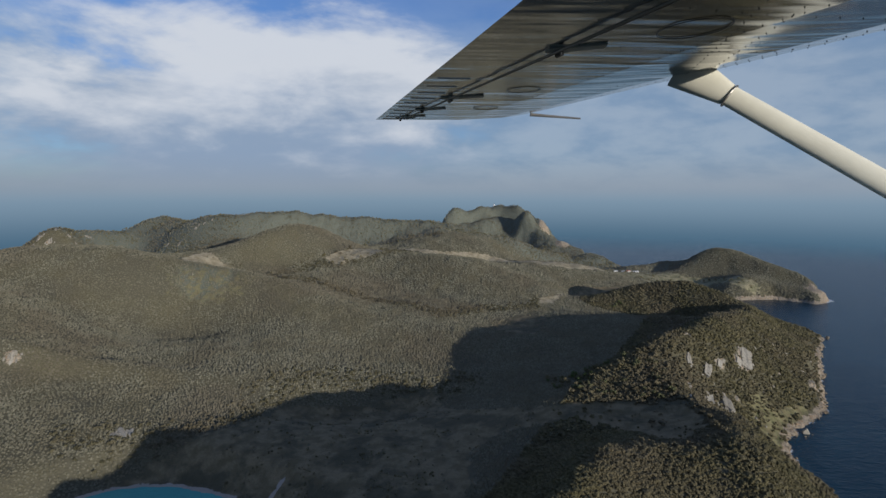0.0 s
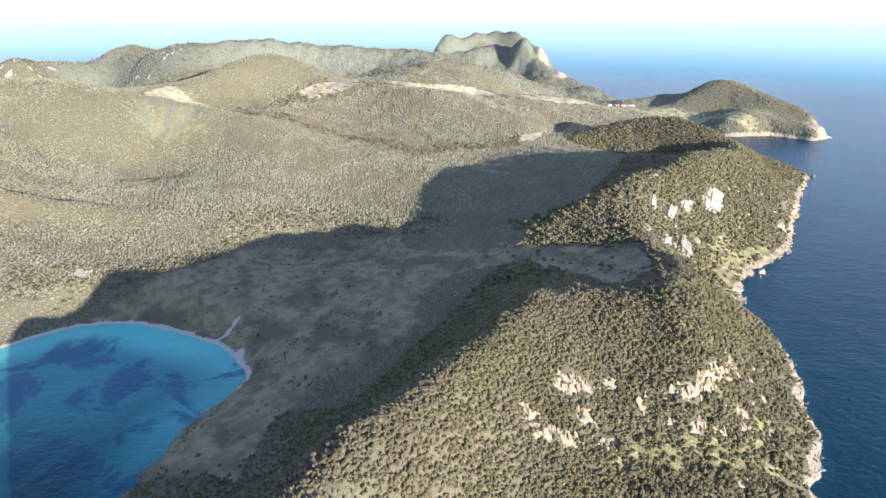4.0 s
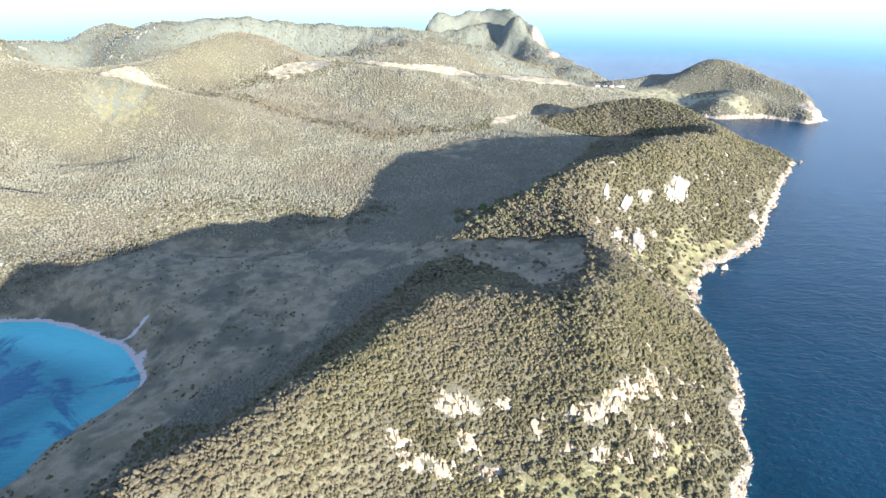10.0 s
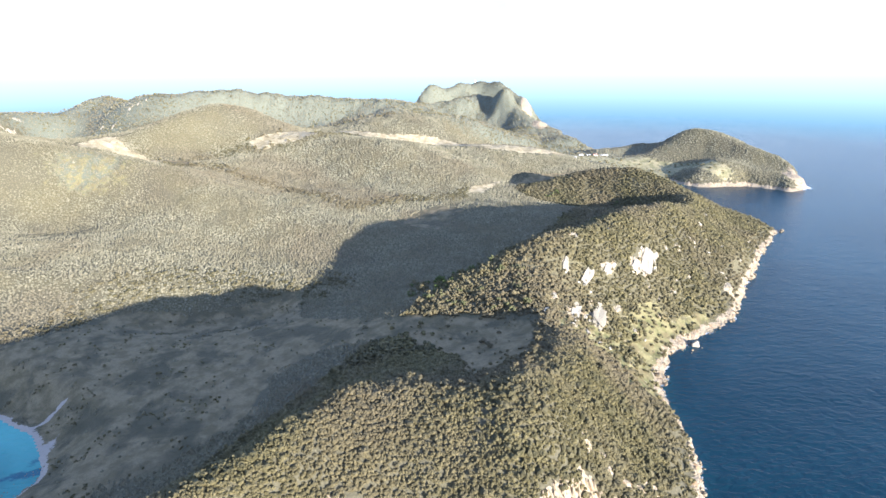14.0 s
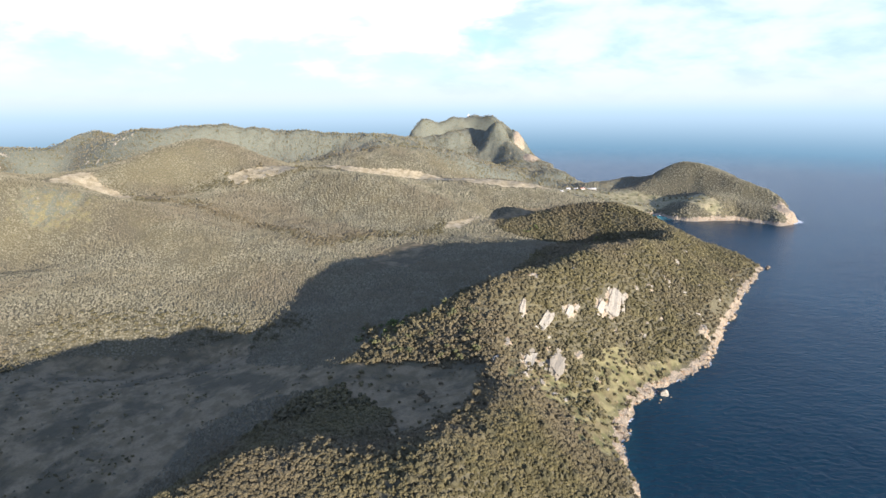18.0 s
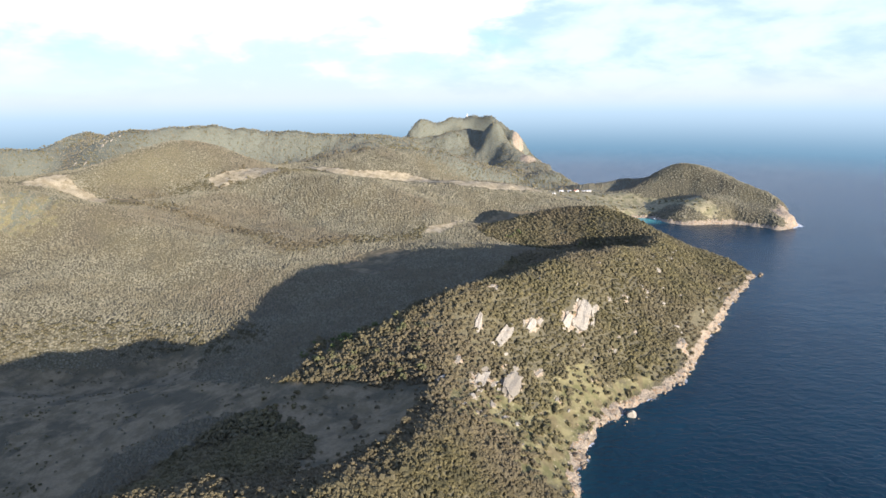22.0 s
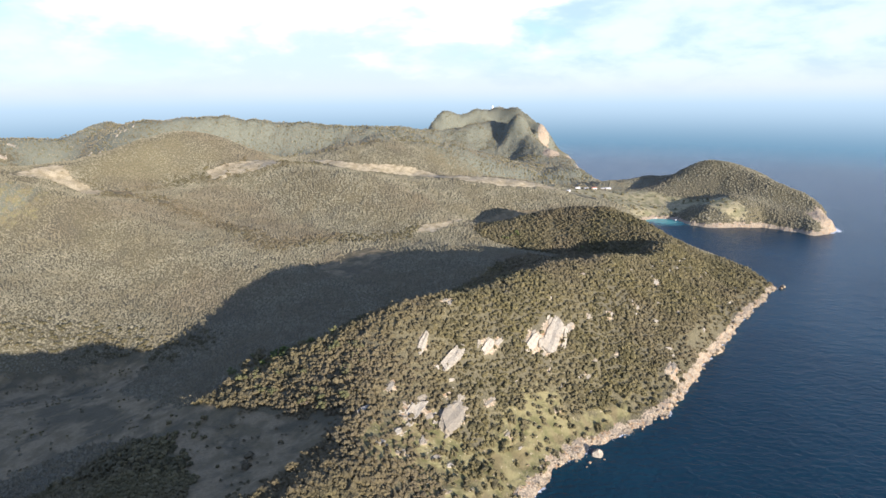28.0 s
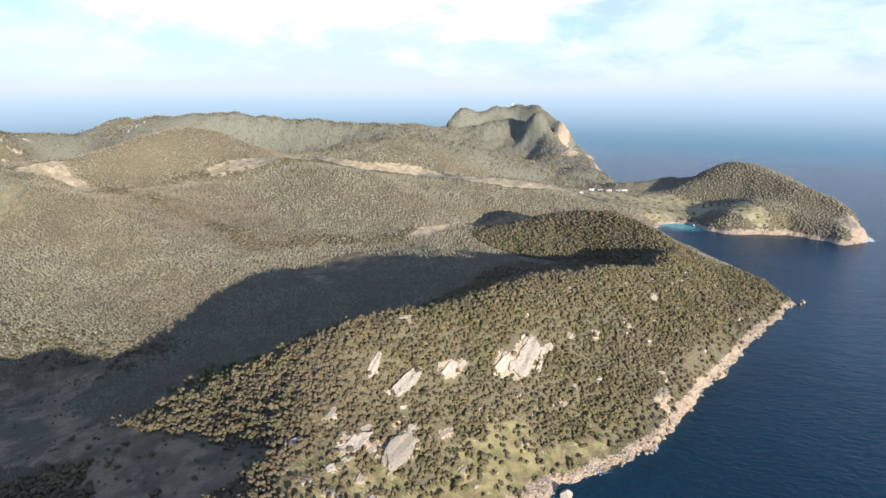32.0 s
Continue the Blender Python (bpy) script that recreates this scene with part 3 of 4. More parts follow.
tagged(water, "rippled dark blue sea, turquoise in the sandy cove", "sea", kind="structure")


# ---------------------------------------------------------------- scrub and trees
def ball(cuts, seed, squash, ragged=0.25):
    """Points and triangles of one uneven leafy clump about one unit across."""
    bm = bmesh.new()
    bmesh.ops.create_icosphere(bm, subdivisions=cuts, radius=0.5)
    rng = random.Random(seed)
    for v in bm.verts:
        k = rng.uniform(0.97 - ragged, 0.97 + ragged)
        v.co = Vector((v.co.x * k, v.co.y * k, v.co.z * k * squash))
    bm.verts.ensure_lookup_table()
    low = [f for f in bm.faces if all(v.co.z < -0.12 * squash for v in f.verts)]
    bmesh.ops.delete(bm, geom=low, context="FACES")
    bm.verts.index_update()
    bm.verts.ensure_lookup_table()
    co = np.array([v.co[:] for v in bm.verts])
    tri = np.array([[v.index for v in f.verts] for f in bm.faces])
    bm.free()
    return co, tri


def dome(seed, squash):
    """The plainest crown, for scrub seen from afar: a six-sided uneven dome."""
    rng = random.Random(seed)
    ring = [(0.5 * rng.uniform(0.75, 1.2) * math.cos(k * 1.0472), 0.5 * rng.uniform(0.75, 1.2) * math.sin(k * 1.0472), rng.uniform(-0.22, -0.02) * squash) for k in range(6)]
    co = np.array([(rng.uniform(-0.12, 0.12), rng.uniform(-0.12, 0.12), 0.5 * squash)] + ring)
    return co, np.array([(0, 1 + k, 1 + (k + 1) % 6) for k in range(6)])


def tuft(lobes, seed, squash):
    """One bushy crown of several leafy lobes, about one unit across."""
    rng = random.Random(seed)
    cos, tris, start = [], [], 0
    for i in range(lobes):
        co, tri = ball(1, seed * 31 + i, squash, 0.42)
        a, r = i * 6.283 / lobes + rng.uniform(-0.5, 0.5), rng.uniform(0.10, 0.40)
        s = rng.uniform(0.38, 0.72)
        cos.append(co * s + np.array((r * math.cos(a), r * math.sin(a), rng.uniform(-0.1, 0.22) * squash)))
        tris.append(tri + start)
        start += len(co)
    return np.concatenate(cos), np.concatenate(tris)


def clumps(name, x, y, z, size, mat, cuts, squash=0.8, seed=1, smooth=True, lobes=1):
    """Many leafy clumps joined into one mesh."""
    rng = np.random.RandomState(seed)
    kinds = [dome(seed * 10 + i, squash) if cuts == 0 else ball(cuts, seed * 10 + i, squash) if lobes == 1 else tuft(lobes, seed * 10 + i, squash) for i in range(5)]
    kind = rng.randint(0, 5, len(x))
    turn = rng.uniform(0, 6.283, len(x))
    cos, tris, start = [], [], 0
    for i, (co, tri) in enumerate(kinds):
        w = np.nonzero(kind == i)[0]
        c, s = np.cos(turn[w])[:, None], np.sin(turn[w])[:, None]
        px, py, pz = co.T
        g = size[w][:, None]
        out = np.stack([x[w][:, None] + g * (px * c - py * s), y[w][:, None] + g * (px * s + py * c), z[w][:, None] + g * pz], -1)
        cos.append(out.reshape(-1, 3))
        tris.append((tri[None] + (start + np.arange(len(w)) * len(co))[:, None, None]).reshape(-1, 3))
        start += len(w) * len(co)
    co, tri = np.concatenate(cos), np.concatenate(tris)
    me = bpy.data.meshes.new(name)
    me.vertices.add(len(co))
    me.vertices.foreach_set("co", co.ravel())
    me.loops.add(tri.size)
    me.loops.foreach_set("vertex_index", tri.ravel())
    me.polygons.add(len(tri))
    me.polygons.foreach_set("loop_start", np.arange(0, tri.size, 3))
    me.polygons.foreach_set("use_smooth", np.full(len(tri), smooth))
    me.update(calc_edges=True)
    me.materials.append(mat)
    return new(name, me)


def scatter(x0, x1, y0, y1, gap, seed, keep):
    """Jittered places on land; keep(x, y, covers, d) gives the chance that each stays."""
    rng = np.random.RandomState(seed)
    X, Y = np.meshgrid(np.arange(x0, x1, gap), np.arange(y0, y1, gap))
    x = (X + rng.uniform(-0.48, 0.48, X.shape) * gap).ravel()
    y = (Y + rng.uniform(-0.48, 0.48, Y.shape) * gap).ravel()
    d = coast(x, y)
    w = d > 6
    x, y, d = x[w], y[w], d[w]
    z = height(x, y, d)
    c = covers(x, y, d, z, np.zeros(x.shape))
    w = rng.uniform(0, 1, x.shape) < keep(x, y, c, d)
    return x[w], y[w], z[w], c, rng


def open_ground(c):
    bare = np.maximum.reduce([c["grass"], c["straw"], c["pasture"], np.clip(c["rock"] * 1.05, 0, 1), c["sand"]])
    return bare


def near_keep(x, y, c, d):
    edge = wobble(x, y, 40.0, 21) * 0.28
    k = np.where(open_ground(c) + edge > 0.5, np.where(c["rock"] > 0.4, 0.10, 0.015), 0.97)
    k = np.where(c["herb"] + edge > 0.5, 0.36, k)
    k = k * np.where((d < 28) & (x + 0.35 * y > 300), 0.45, 1.0)
    return k


def in_view(x, y):
    """The tract that the flight overlooks closely."""
    ridge = (x > -60 + np.maximum(y - 380, 0) * 0.62) & (x < 960) & (y > 255) & (y < 1460)
    # the summit is included so that its clumps can carry painted shade
    return ridge | (np.hypot((x - 590) / 215, (y - 1490) / 115) < 1)


x, y, z, c, rng = scatter(-60, 480, 255, 640, 2.75, 31, lambda x, y, c, d: near_keep(x, y, c, d) * in_view(x, y))
size = rng.uniform(3.4, 5.3, len(x)) * (1 + 0.12 * wobble(x, y, 60.0, 41)) * np.where(rng.uniform(0, 1, len(x)) < 0.08, 1.3, 1.0)
near_scrub = clumps("scrub", x, y, z + size * 0.22, size, SCRUB_LEAF, 1, 0.95, 2, smooth=False, lobes=3)
tagged(near_scrub, "dense olive coastal scrub on the foreland ridge", "scrub", kind="stuff")


def lower_keep(x, y, c, d):
    return 0.95 * np.clip(1.7 - d / 95.0, 0, 1) * (d > 24) * np.clip(0.5 + wobble(x, y, 45.0, 71), 0, 1) * (c["rock"] < 0.5) * (c["herb"] < 0.6) * (x > 60)


x, y, z, c, rng = scatter(60, 470, 255, 640, 4.6, 38, lower_keep)
size = rng.uniform(4.5, 8.0, len(x))
lower_trees = clumps("trees", x, y, z + size * 0.30, size, DARK_LEAF, 1, 1.05, 18, smooth=False, lobes=7)
tagged(lower_trees, "dark green trees among crags on the lower foreland", "trees", kind="stuff")
x, y, z, c, rng = scatter(100, 960, 640, 1610, 4.2, 32, lambda x, y, c, d: near_keep(x, y, c, d) * in_view(x, y))
size = rng.uniform(4.0, 7.2, len(x)) * (1 + 0.18 * wobble(x, y, 70.0, 42)) * np.where(rng.uniform(0, 1, len(x)) < 0.06, 1.3, 1.0)
# beyond y 1340 dark leaf prevails, painting shade over the summit
dark = rng.uniform(0, 1, len(x)) < np.where(y > 1340, 0.85, 0.40 + 0.30 * wobble(x, y, 80.0, 46))
ridge_trees = clumps("trees", x[dark], y[dark], (z + size * 0.24)[dark], size[dark] * 1.08, DARK_LEAF, 1, 1.0, 19, smooth=False, lobes=3)
tagged(ridge_trees, "dark brownish-green trees through the ridge scrub, massed as summit shade", "trees", kind="stuff")
ridge_scrub = clumps("scrub", x[~dark], y[~dark], (z + size * 0.22)[~dark], size[~dark] * 1.03, SCRUB_LEAF, 1, 0.95, 3, smooth=False, lobes=3)
tagged(ridge_scrub, "olive-brown scrub on the granite coastal ridge", "scrub", kind="stuff")


def mid_keep(x, y, c, d):
    edge = wobble(x, y, 60.0, 22) * 0.25
    k = np.where(open_ground(c) + edge > 0.5, 0.02, 0.95)
    k = np.where(c["herb"] + edge > 0.5, 0.7, k)
    k = np.where(near_line(AIRSTRIP, x, y + 12) < 30, 0.0, k)
    return k * ~in_view(x, y) * (inside(MID, x, y) > 0)


HEADLAND = [(600, 1900), (800, 1880), (1150, 1760), (1420, 1760), (1420, 2480), (760, 2480), (680, 2200)]
MID = [(-250, 100), (500, 100), (1000, 1100), (1000, 1600), (1420, 1760), (1420, 2480), (760, 2480), (680, 2150), (-900, 2100), (-1250, 1700), (-1200, 480), (-620, 480), (-250, 300)]
x, y, z, c, rng = scatter(-1220, 1000, 100, 1500, 3.8, 33, mid_keep)
size = rng.uniform(2.8, 5.0, len(x)) * (1 + 0.2 * wobble(x, y, 110.0, 43)) * np.where(rng.uniform(0, 1, len(x)) < 0.05, 1.4, 1.0)
foot = (y < 440) & (x > -260)
mid_scrub = clumps("scrub", x[~foot], y[~foot], (z + size * 0.08)[~foot], size[~foot], HAZED_LEAF, 0, 0.95, 4, smooth=False)
foot_scrub = clumps("scrub", x[foot], y[foot], (z + size * 0.12)[foot], size[foot], SCRUB_LEAF, 0, 0.95, 20, smooth=False)
tagged(foot_scrub, "dense olive scrub round the tip of the foreland", "scrub", kind="stuff")
tagged(mid_scrub, "grey-green scrub covering the inner slopes", "scrub", kind="stuff")
x, y, z, c, rng = scatter(-1250, 1000, 1500, 2200, 4.8, 34, lambda x, y, c, d: mid_keep(x, y, c, d) * (inside(HEADLAND, x, y) < 0))
size = rng.uniform(3.8, 7.0, len(x)) * (1 + 0.2 * wobble(x, y, 120.0, 44))
plateau_scrub = clumps("scrub", x, y, z + size * 0.08, size, HAZED_LEAF, 0, 0.95, 5, smooth=False)
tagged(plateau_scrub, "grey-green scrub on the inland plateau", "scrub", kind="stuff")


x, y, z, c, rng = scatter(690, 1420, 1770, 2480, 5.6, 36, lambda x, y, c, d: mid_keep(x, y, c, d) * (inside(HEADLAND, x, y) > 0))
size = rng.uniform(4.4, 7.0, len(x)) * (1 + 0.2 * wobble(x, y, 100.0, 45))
headland_scrub = clumps("scrub", x, y, z + size * 0.02, size, HAZED_LEAF, 0, 0.95, 15, smooth=False)
tagged(headland_scrub, "dense dark scrub over the domed headland", "scrub", kind="stuff")


def tuft_keep(x, y, c, d):
    return (c["grass"] > 0.6) * (y < 900) * (c["rock"] < 0.3) * (c["sand"] < 0.2) * np.clip(0.55 * (wobble(x, y, 85.0, 61) - 0.2), 0, 0.5)


x, y, z, c, rng = scatter(-400, 320, 330, 900, 4.2, 37, tuft_keep)
size = rng.uniform(1.2, 3.4, len(x)) * (1 + 0.3 * wobble(x, y, 50.0, 62))
valley_bushes = clumps("bushes", x, y, z + size * 0.2, size, SCRUB_LEAF, 1, 0.8, 17)
tagged(valley_bushes, "low dark bushes in patches over the dry valley grass", "bushes", kind="stuff")


# taller trees along the gullies and the foot of the slopes
GULLY = [(-632, 1517), (-570, 1530), (-404, 1478), (-329, 1461), (-246, 1436), (-169, 1410), (-70, 1340), (-10, 1287), (48, 1326), (121, 1376), (228, 1409), (263, 1464)]
SLOPE_FOOT = [(-473, 693), (-401, 706), (-344, 711), (-305, 745), (-289, 825), (-262, 890), (-204, 926), (-105, 936), (-18, 928), (37, 953)]


def tall_keep(x, y, c, d):
    k = 0.9 * np.clip(1.3 - near_line(GULLY, x, y) / 26, 0, 1) + 0.6 * np.clip(1.2 - near_line(SLOPE_FOOT, x, y) / 40, 0, 1)
    k = np.maximum(k, 0.6 * np.clip(1.2 - near_line([(-438, 1597), (-370, 1669), (-316, 1681), (-236, 1749), (-164, 1800), (-124, 1895)], x, y) / 45, 0, 1))
    return np.clip(k, 0, 1) * (open_ground(c) < 0.4)


x, y, z, c, rng = scatter(-720, 260, 660, 1920, 7.0, 39, tall_keep)
size = rng.uniform(4.2, 7.6, len(x))
gully_trees = clumps("scrub", x, y, z + size * 0.28, size, DARK_LEAF, 1, 1.0, 14, lobes=4)
tagged(gully_trees, "taller dark trees lining the gullies and slope foot", "trees", kind="stuff")


def far_keep(x, y, c, d):
    return np.where(open_ground(c) + wobble(x, y, 80.0, 23) * 0.25 > 0.5, 0.02, 0.85) * (inside(MID, x, y) < 0)


x, y, z, c, rng = scatter(-2300, 1450, 500, 3900, 8.0, 35, far_keep)
size = rng.uniform(4.5, 9.0, len(x))
dark = rng.uniform(0, 1, len(x)) < np.clip(0.22 + 0.5 * wobble(x, y, 170.0, 47), 0.04, 0.8)
far_scrub = clumps("scrub", x[~dark], y[~dark], (z + size * 0.06)[~dark], size[~dark], HAZED_LEAF, 0, 0.8, 6, smooth=False)
tagged(far_scrub, "low heath and scrub on the far hills, haze put into its colour", "scrub", kind="stuff")
far_trees = clumps("trees", x[dark], y[dark], (z + size * 0.25)[dark], size[dark], SCRUB_LEAF, 0, 0.95, 7, smooth=False)
tagged(far_trees, "scattered darker trees on the far hills", "trees", kind="stuff")


# ---------------------------------------------------------------- builders for things
def part(name, bm, mat, parent=None, label=""):
    """Link a bmesh as one mesh object, under its thing if one is given."""
    me = bpy.data.meshes.new(name)
    bm.to_mesh(me)
    bm.free()
    me.materials.append(mat)
    ob = new(name, me)
    ob.parent = parent
    return tagged(ob, label) if label else ob


def box(bm, cx, cy, cz, sx, sy, sz, turn=None):
    m = Matrix.Translation((cx, cy, cz)) @ (turn if turn is not None else Matrix.Identity(4)) @ Matrix.Diagonal((sx, sy, sz, 1))
    return bmesh.ops.create_cube(bm, size=1.0, matrix=m)["verts"]


def tube(bm, a, b, ra, rb, sides=8):
    """A tapered round bar from a to b."""
    a, b = Vector(a), Vector(b)
    turn = (b - a).to_track_quat("Z", "Y").to_matrix().to_4x4()
    bmesh.ops.create_cone(bm, cap_ends=True, segments=sides, radius1=ra, radius2=rb, depth=(b - a).length, matrix=Matrix.Translation((a + b) / 2) @ turn)


def boulder(seed, long=1.0, wide=0.8, high=0.6, cuts=2):
    """An angular granite block with split faces."""
    rng = random.Random(seed)
    bm = bmesh.new()
    bmesh.ops.create_icosphere(bm, subdivisions=cuts, radius=0.5)
    planes = [(Vector((rng.uniform(-1, 1), rng.uniform(-1, 1), rng.uniform(-0.6, 1))).normalized(), rng.uniform(0.26, 0.42)) for _ in range(7)]
    for v in bm.verts:
        for n, lim in planes:
            over = v.co.dot(n) - lim
            if over > 0:
                v.co -= n * over
        v.co *= rng.uniform(0.97, 1.04)
        v.co = Vector((v.co.x * long, v.co.y * wide, v.co.z * high)) * 1.25
    return bm


def ground_at(x, y):
    return float(height(np.array([x]), np.array([y]))[0])


def slope_at(x, y, r=6.0):
    """The upward normal of the land."""
    gx = (ground_at(x + r, y) - ground_at(x - r, y)) / (2 * r)
    gy = (ground_at(x, y + r) - ground_at(x, y - r)) / (2 * r)
    return Vector((-gx, -gy, 1)).normalized()


# ---------------------------------------------------------------- rock outcrops
def slab_mesh(seed, mat):
    """A long smooth granite sheet with a flat face, split sides and a cracked end."""
    rng = random.Random(seed)
    bm = bmesh.new()
    bmesh.ops.create_cube(bm, size=0.9)
    bmesh.ops.subdivide_edges(bm, edges=bm.edges[:], cuts=4, use_grid_fill=True)
    planes = [(Vector((rng.uniform(-0.12, 0.12), rng.uniform(-0.12, 0.12), 1)).normalized(), 0.20)]
    planes += [(Vector((math.cos(a), math.sin(a), rng.uniform(-0.1, 0.35))).normalized(), rng.uniform(0.30, 0.46)) for a in (k * 0.898 + rng.uniform(-0.35, 0.35) for k in range(7))]
    step = rng.uniform(-0.12, 0.12)
    for v in bm.verts:
        for n, lim in planes:
            over = v.co.dot(n) - lim
            if over > 0:
                v.co -= n * over
        if v.co.y > step and v.co.z > 0:
            v.co.z *= 0.72
        v.co = Vector((v.co.x + rng.uniform(-0.03, 0.03), v.co.y * 0.85 + rng.uniform(-0.03, 0.03), v.co.z + rng.uniform(-0.012, 0.012))) * 1.15
    me = bpy.data.meshes.new("slab")
    bm.to_mesh(me)
    bm.free()
    me.materials.append(mat)
    return me


SLABS = [slab_mesh(40 + i, GRANITE) for i in range(9)]
WARM_SLABS = [slab_mesh(60 + i, SHORE_STONE) for i in range(9)]


def outcrop(x0, y0, rx, ry, turn, seed, label, group, first=1.9, rest=1.0, share=15, way=None, slabs=SLABS, tilt=0.0):
    """Bare sheets of rock lying down the slope."""
    rng = random.Random(seed)
    top = new("rock_outcrop")
    top.location = (x0, y0, ground_at(x0, y0))
    tagged(top, label, "rock", group)
    count = max(2, min(16, int(rx * ry / share)))
    c, q = math.cos(radians(turn)), math.sin(radians(turn))
    for i in range(count):
        a, b = (rng.uniform(-0.85, 0.85) * rx, rng.uniform(-0.8, 0.8) * ry) if i else (0.0, 0.0)
        x, y = x0 + a * c - b * q, y0 + a * q + b * c
        up = slope_at(x, y)
        fall = math.degrees(math.atan2(up.y, up.x)) if way is None else way
        lean = Vector((0, 0, 1)).rotation_difference(up).to_matrix().to_4x4()
        s = rng.uniform(0.7, 1.2) * ry * (rest if i else first)
        ob = new("slab", slabs[rng.randrange(9)])
        ob.parent = top
        m = Matrix.Translation((x, y, ground_at(x, y) + 0.02 * s)) @ lean @ pose(0, 0, 0, 0, 0, fall + rng.uniform(-14, 14)) @ pose(0, 0, 0, rng.uniform(-8, 8), tilt + rng.uniform(-4, 8), 0) @ Matrix.Diagonal((s * rng.uniform(1.15, 1.7), s * rng.uniform(0.5, 0.8), s * rng.uniform(0.45, 0.7), 1))
        ob.matrix_basis = Matrix.Translation(top.location).inverted() @ m
    return top


for i, row in enumerate(ROCKS_NEAR):
    outcrop(*row, 100 + i, "pale cream granite slabs breaking through olive scrub", "outcrops on the foreland", 0.95, 0.68, 9, slabs=WARM_SLABS, tilt=16.0)
for i, row in enumerate(ROCKS_RIDGE):
    label = "large smooth pale granite slab face on the scrubby ridge" if i == 0 else "weathered pale granite slabs among scrub on the ridge"
    outcrop(*row, 200 + i, label, "outcrops on the ridge", 3.0 if i < 7 else 1.8, 0.75, 22, way=row[4] + 12)
for i, row in enumerate(ROCKS_FAR):
    outcrop(*row, 300 + i, "grey-white granite tors on the far heath hillside", "outcrops on the far hills")

# ---------------------------------------------------------------- shore boulders
STONES = []
for i in range(8):
    bm = boulder(60 + i, 1.0, 0.82, 0.62)
    me = bpy.data.meshes.new("boulder")
    bm.to_mesh(me)
    bm.free()
    me.materials.append(SHORE_STONE)
    STONES.append(me)


def along(outline, gap):
    """Places at even gaps along an open line, with the line's direction."""
    out = []
    for (ax, ay), (bx, by) in zip(outline, outline[1:]):
        n = max(1, int(math.hypot(bx - ax, by - ay) / gap))
        for k in range(n):
            out.append((ax + (bx - ax) * k / n, ay + (by - ay) * k / n, math.degrees(math.atan2(by - ay, bx - ax))))
    return out


rng = random.Random(77)
WEST_SHORE = [COAST_RIDGE[k] for k in range(4, 20)] + COAST_WEST[:3]
for x, y, turn in along(WEST_SHORE, 5.2):
    x, y = x + rng.uniform(-7, 7), y + rng.uniform(-7, 7)
    s = rng.choice((2.0, 2.6, 3.4, 4.5, 6.0))
    if float(coast(np.array([x]), np.array([y]))[0]) < -3.0:
        continue
    ob = new("boulder", STONES[rng.randrange(8)])
    ob.matrix_basis = Matrix.Translation((x, y, max(ground_at(x, y), -0.3) + 0.16 * s)) @ pose(0, 0, 0, rng.uniform(-20, 20), rng.uniform(-20, 20), rng.uniform(0, 360)) @ Matrix.Diagonal((s, s, s, 1))
    tagged(ob, "cream and rust granite boulder at the tide line", "boulder", "boulders along the shore")

# joined small stones between the large boulders
rows = along(WEST_SHORE, 0.8)
rs = np.random.RandomState(5)
px = np.array([r[0] for r in rows]) + rs.uniform(-11, 11, len(rows))
py = np.array([r[1] for r in rows]) + rs.uniform(-11, 11, len(rows))
w = coast(px, py) > -2.5
px, py = px[w], py[w]
pz = np.maximum(height(px, py), -0.6)
gravel = clumps("shore_stones", px, py, pz + 0.2, rs.uniform(0.9, 2.6, len(px)), SHORE_STONE, 1, 0.7, 8)
tagged(gravel, "tumbled cream granite stones along the waterline", "stones", kind="stuff")
rows = along(COVE[:5] + COAST_WEST[-2:][::-1], 0.9)
px = np.array([r[0] for r in rows]) + rs.uniform(-5, 5, len(rows))
py = np.array([r[1] for r in rows]) + rs.uniform(-5, 5, len(rows))
shingle = clumps("shore_stones", px, py, np.maximum(height(px, py), -0.5) + 0.15, rs.uniform(0.7, 2.0, len(px)), SHORE_STONE, 1, 0.7, 9)
tagged(shingle, "reddish stones along the edge of the cove", "stones", kind="stuff")

islet = part("islet_rock", boulder(91, 1.0, 0.85, 0.95, 3), GRANITE)
islet.matrix_basis = Matrix.Translation((550.5, 806, 1.6)) @ pose(0, 0, 0, 8, -6, 30) @ Matrix.Diagonal((10.5, 9.5, 10.5, 1))
tagged(islet, "bare whitish granite block standing in the sea", "rock")
for x, y, s in ((541, 793, 3.0), (556, 800, 2.2), (537, 786, 2.4), (963, 1362, 9.0), (955, 1352, 7.0)):
    ob = new("sea_rock", STONES[int(x) % 8])
    ob.matrix_basis = Matrix.Translation((x, y, 0.15 * s)) @ pose(0, 0, 0, 0, 5, x % 90) @ Matrix.Diagonal((s, s, s, 1))
    tagged(ob, "small wet granite rock awash beside the shore", "rock", "rocks awash")


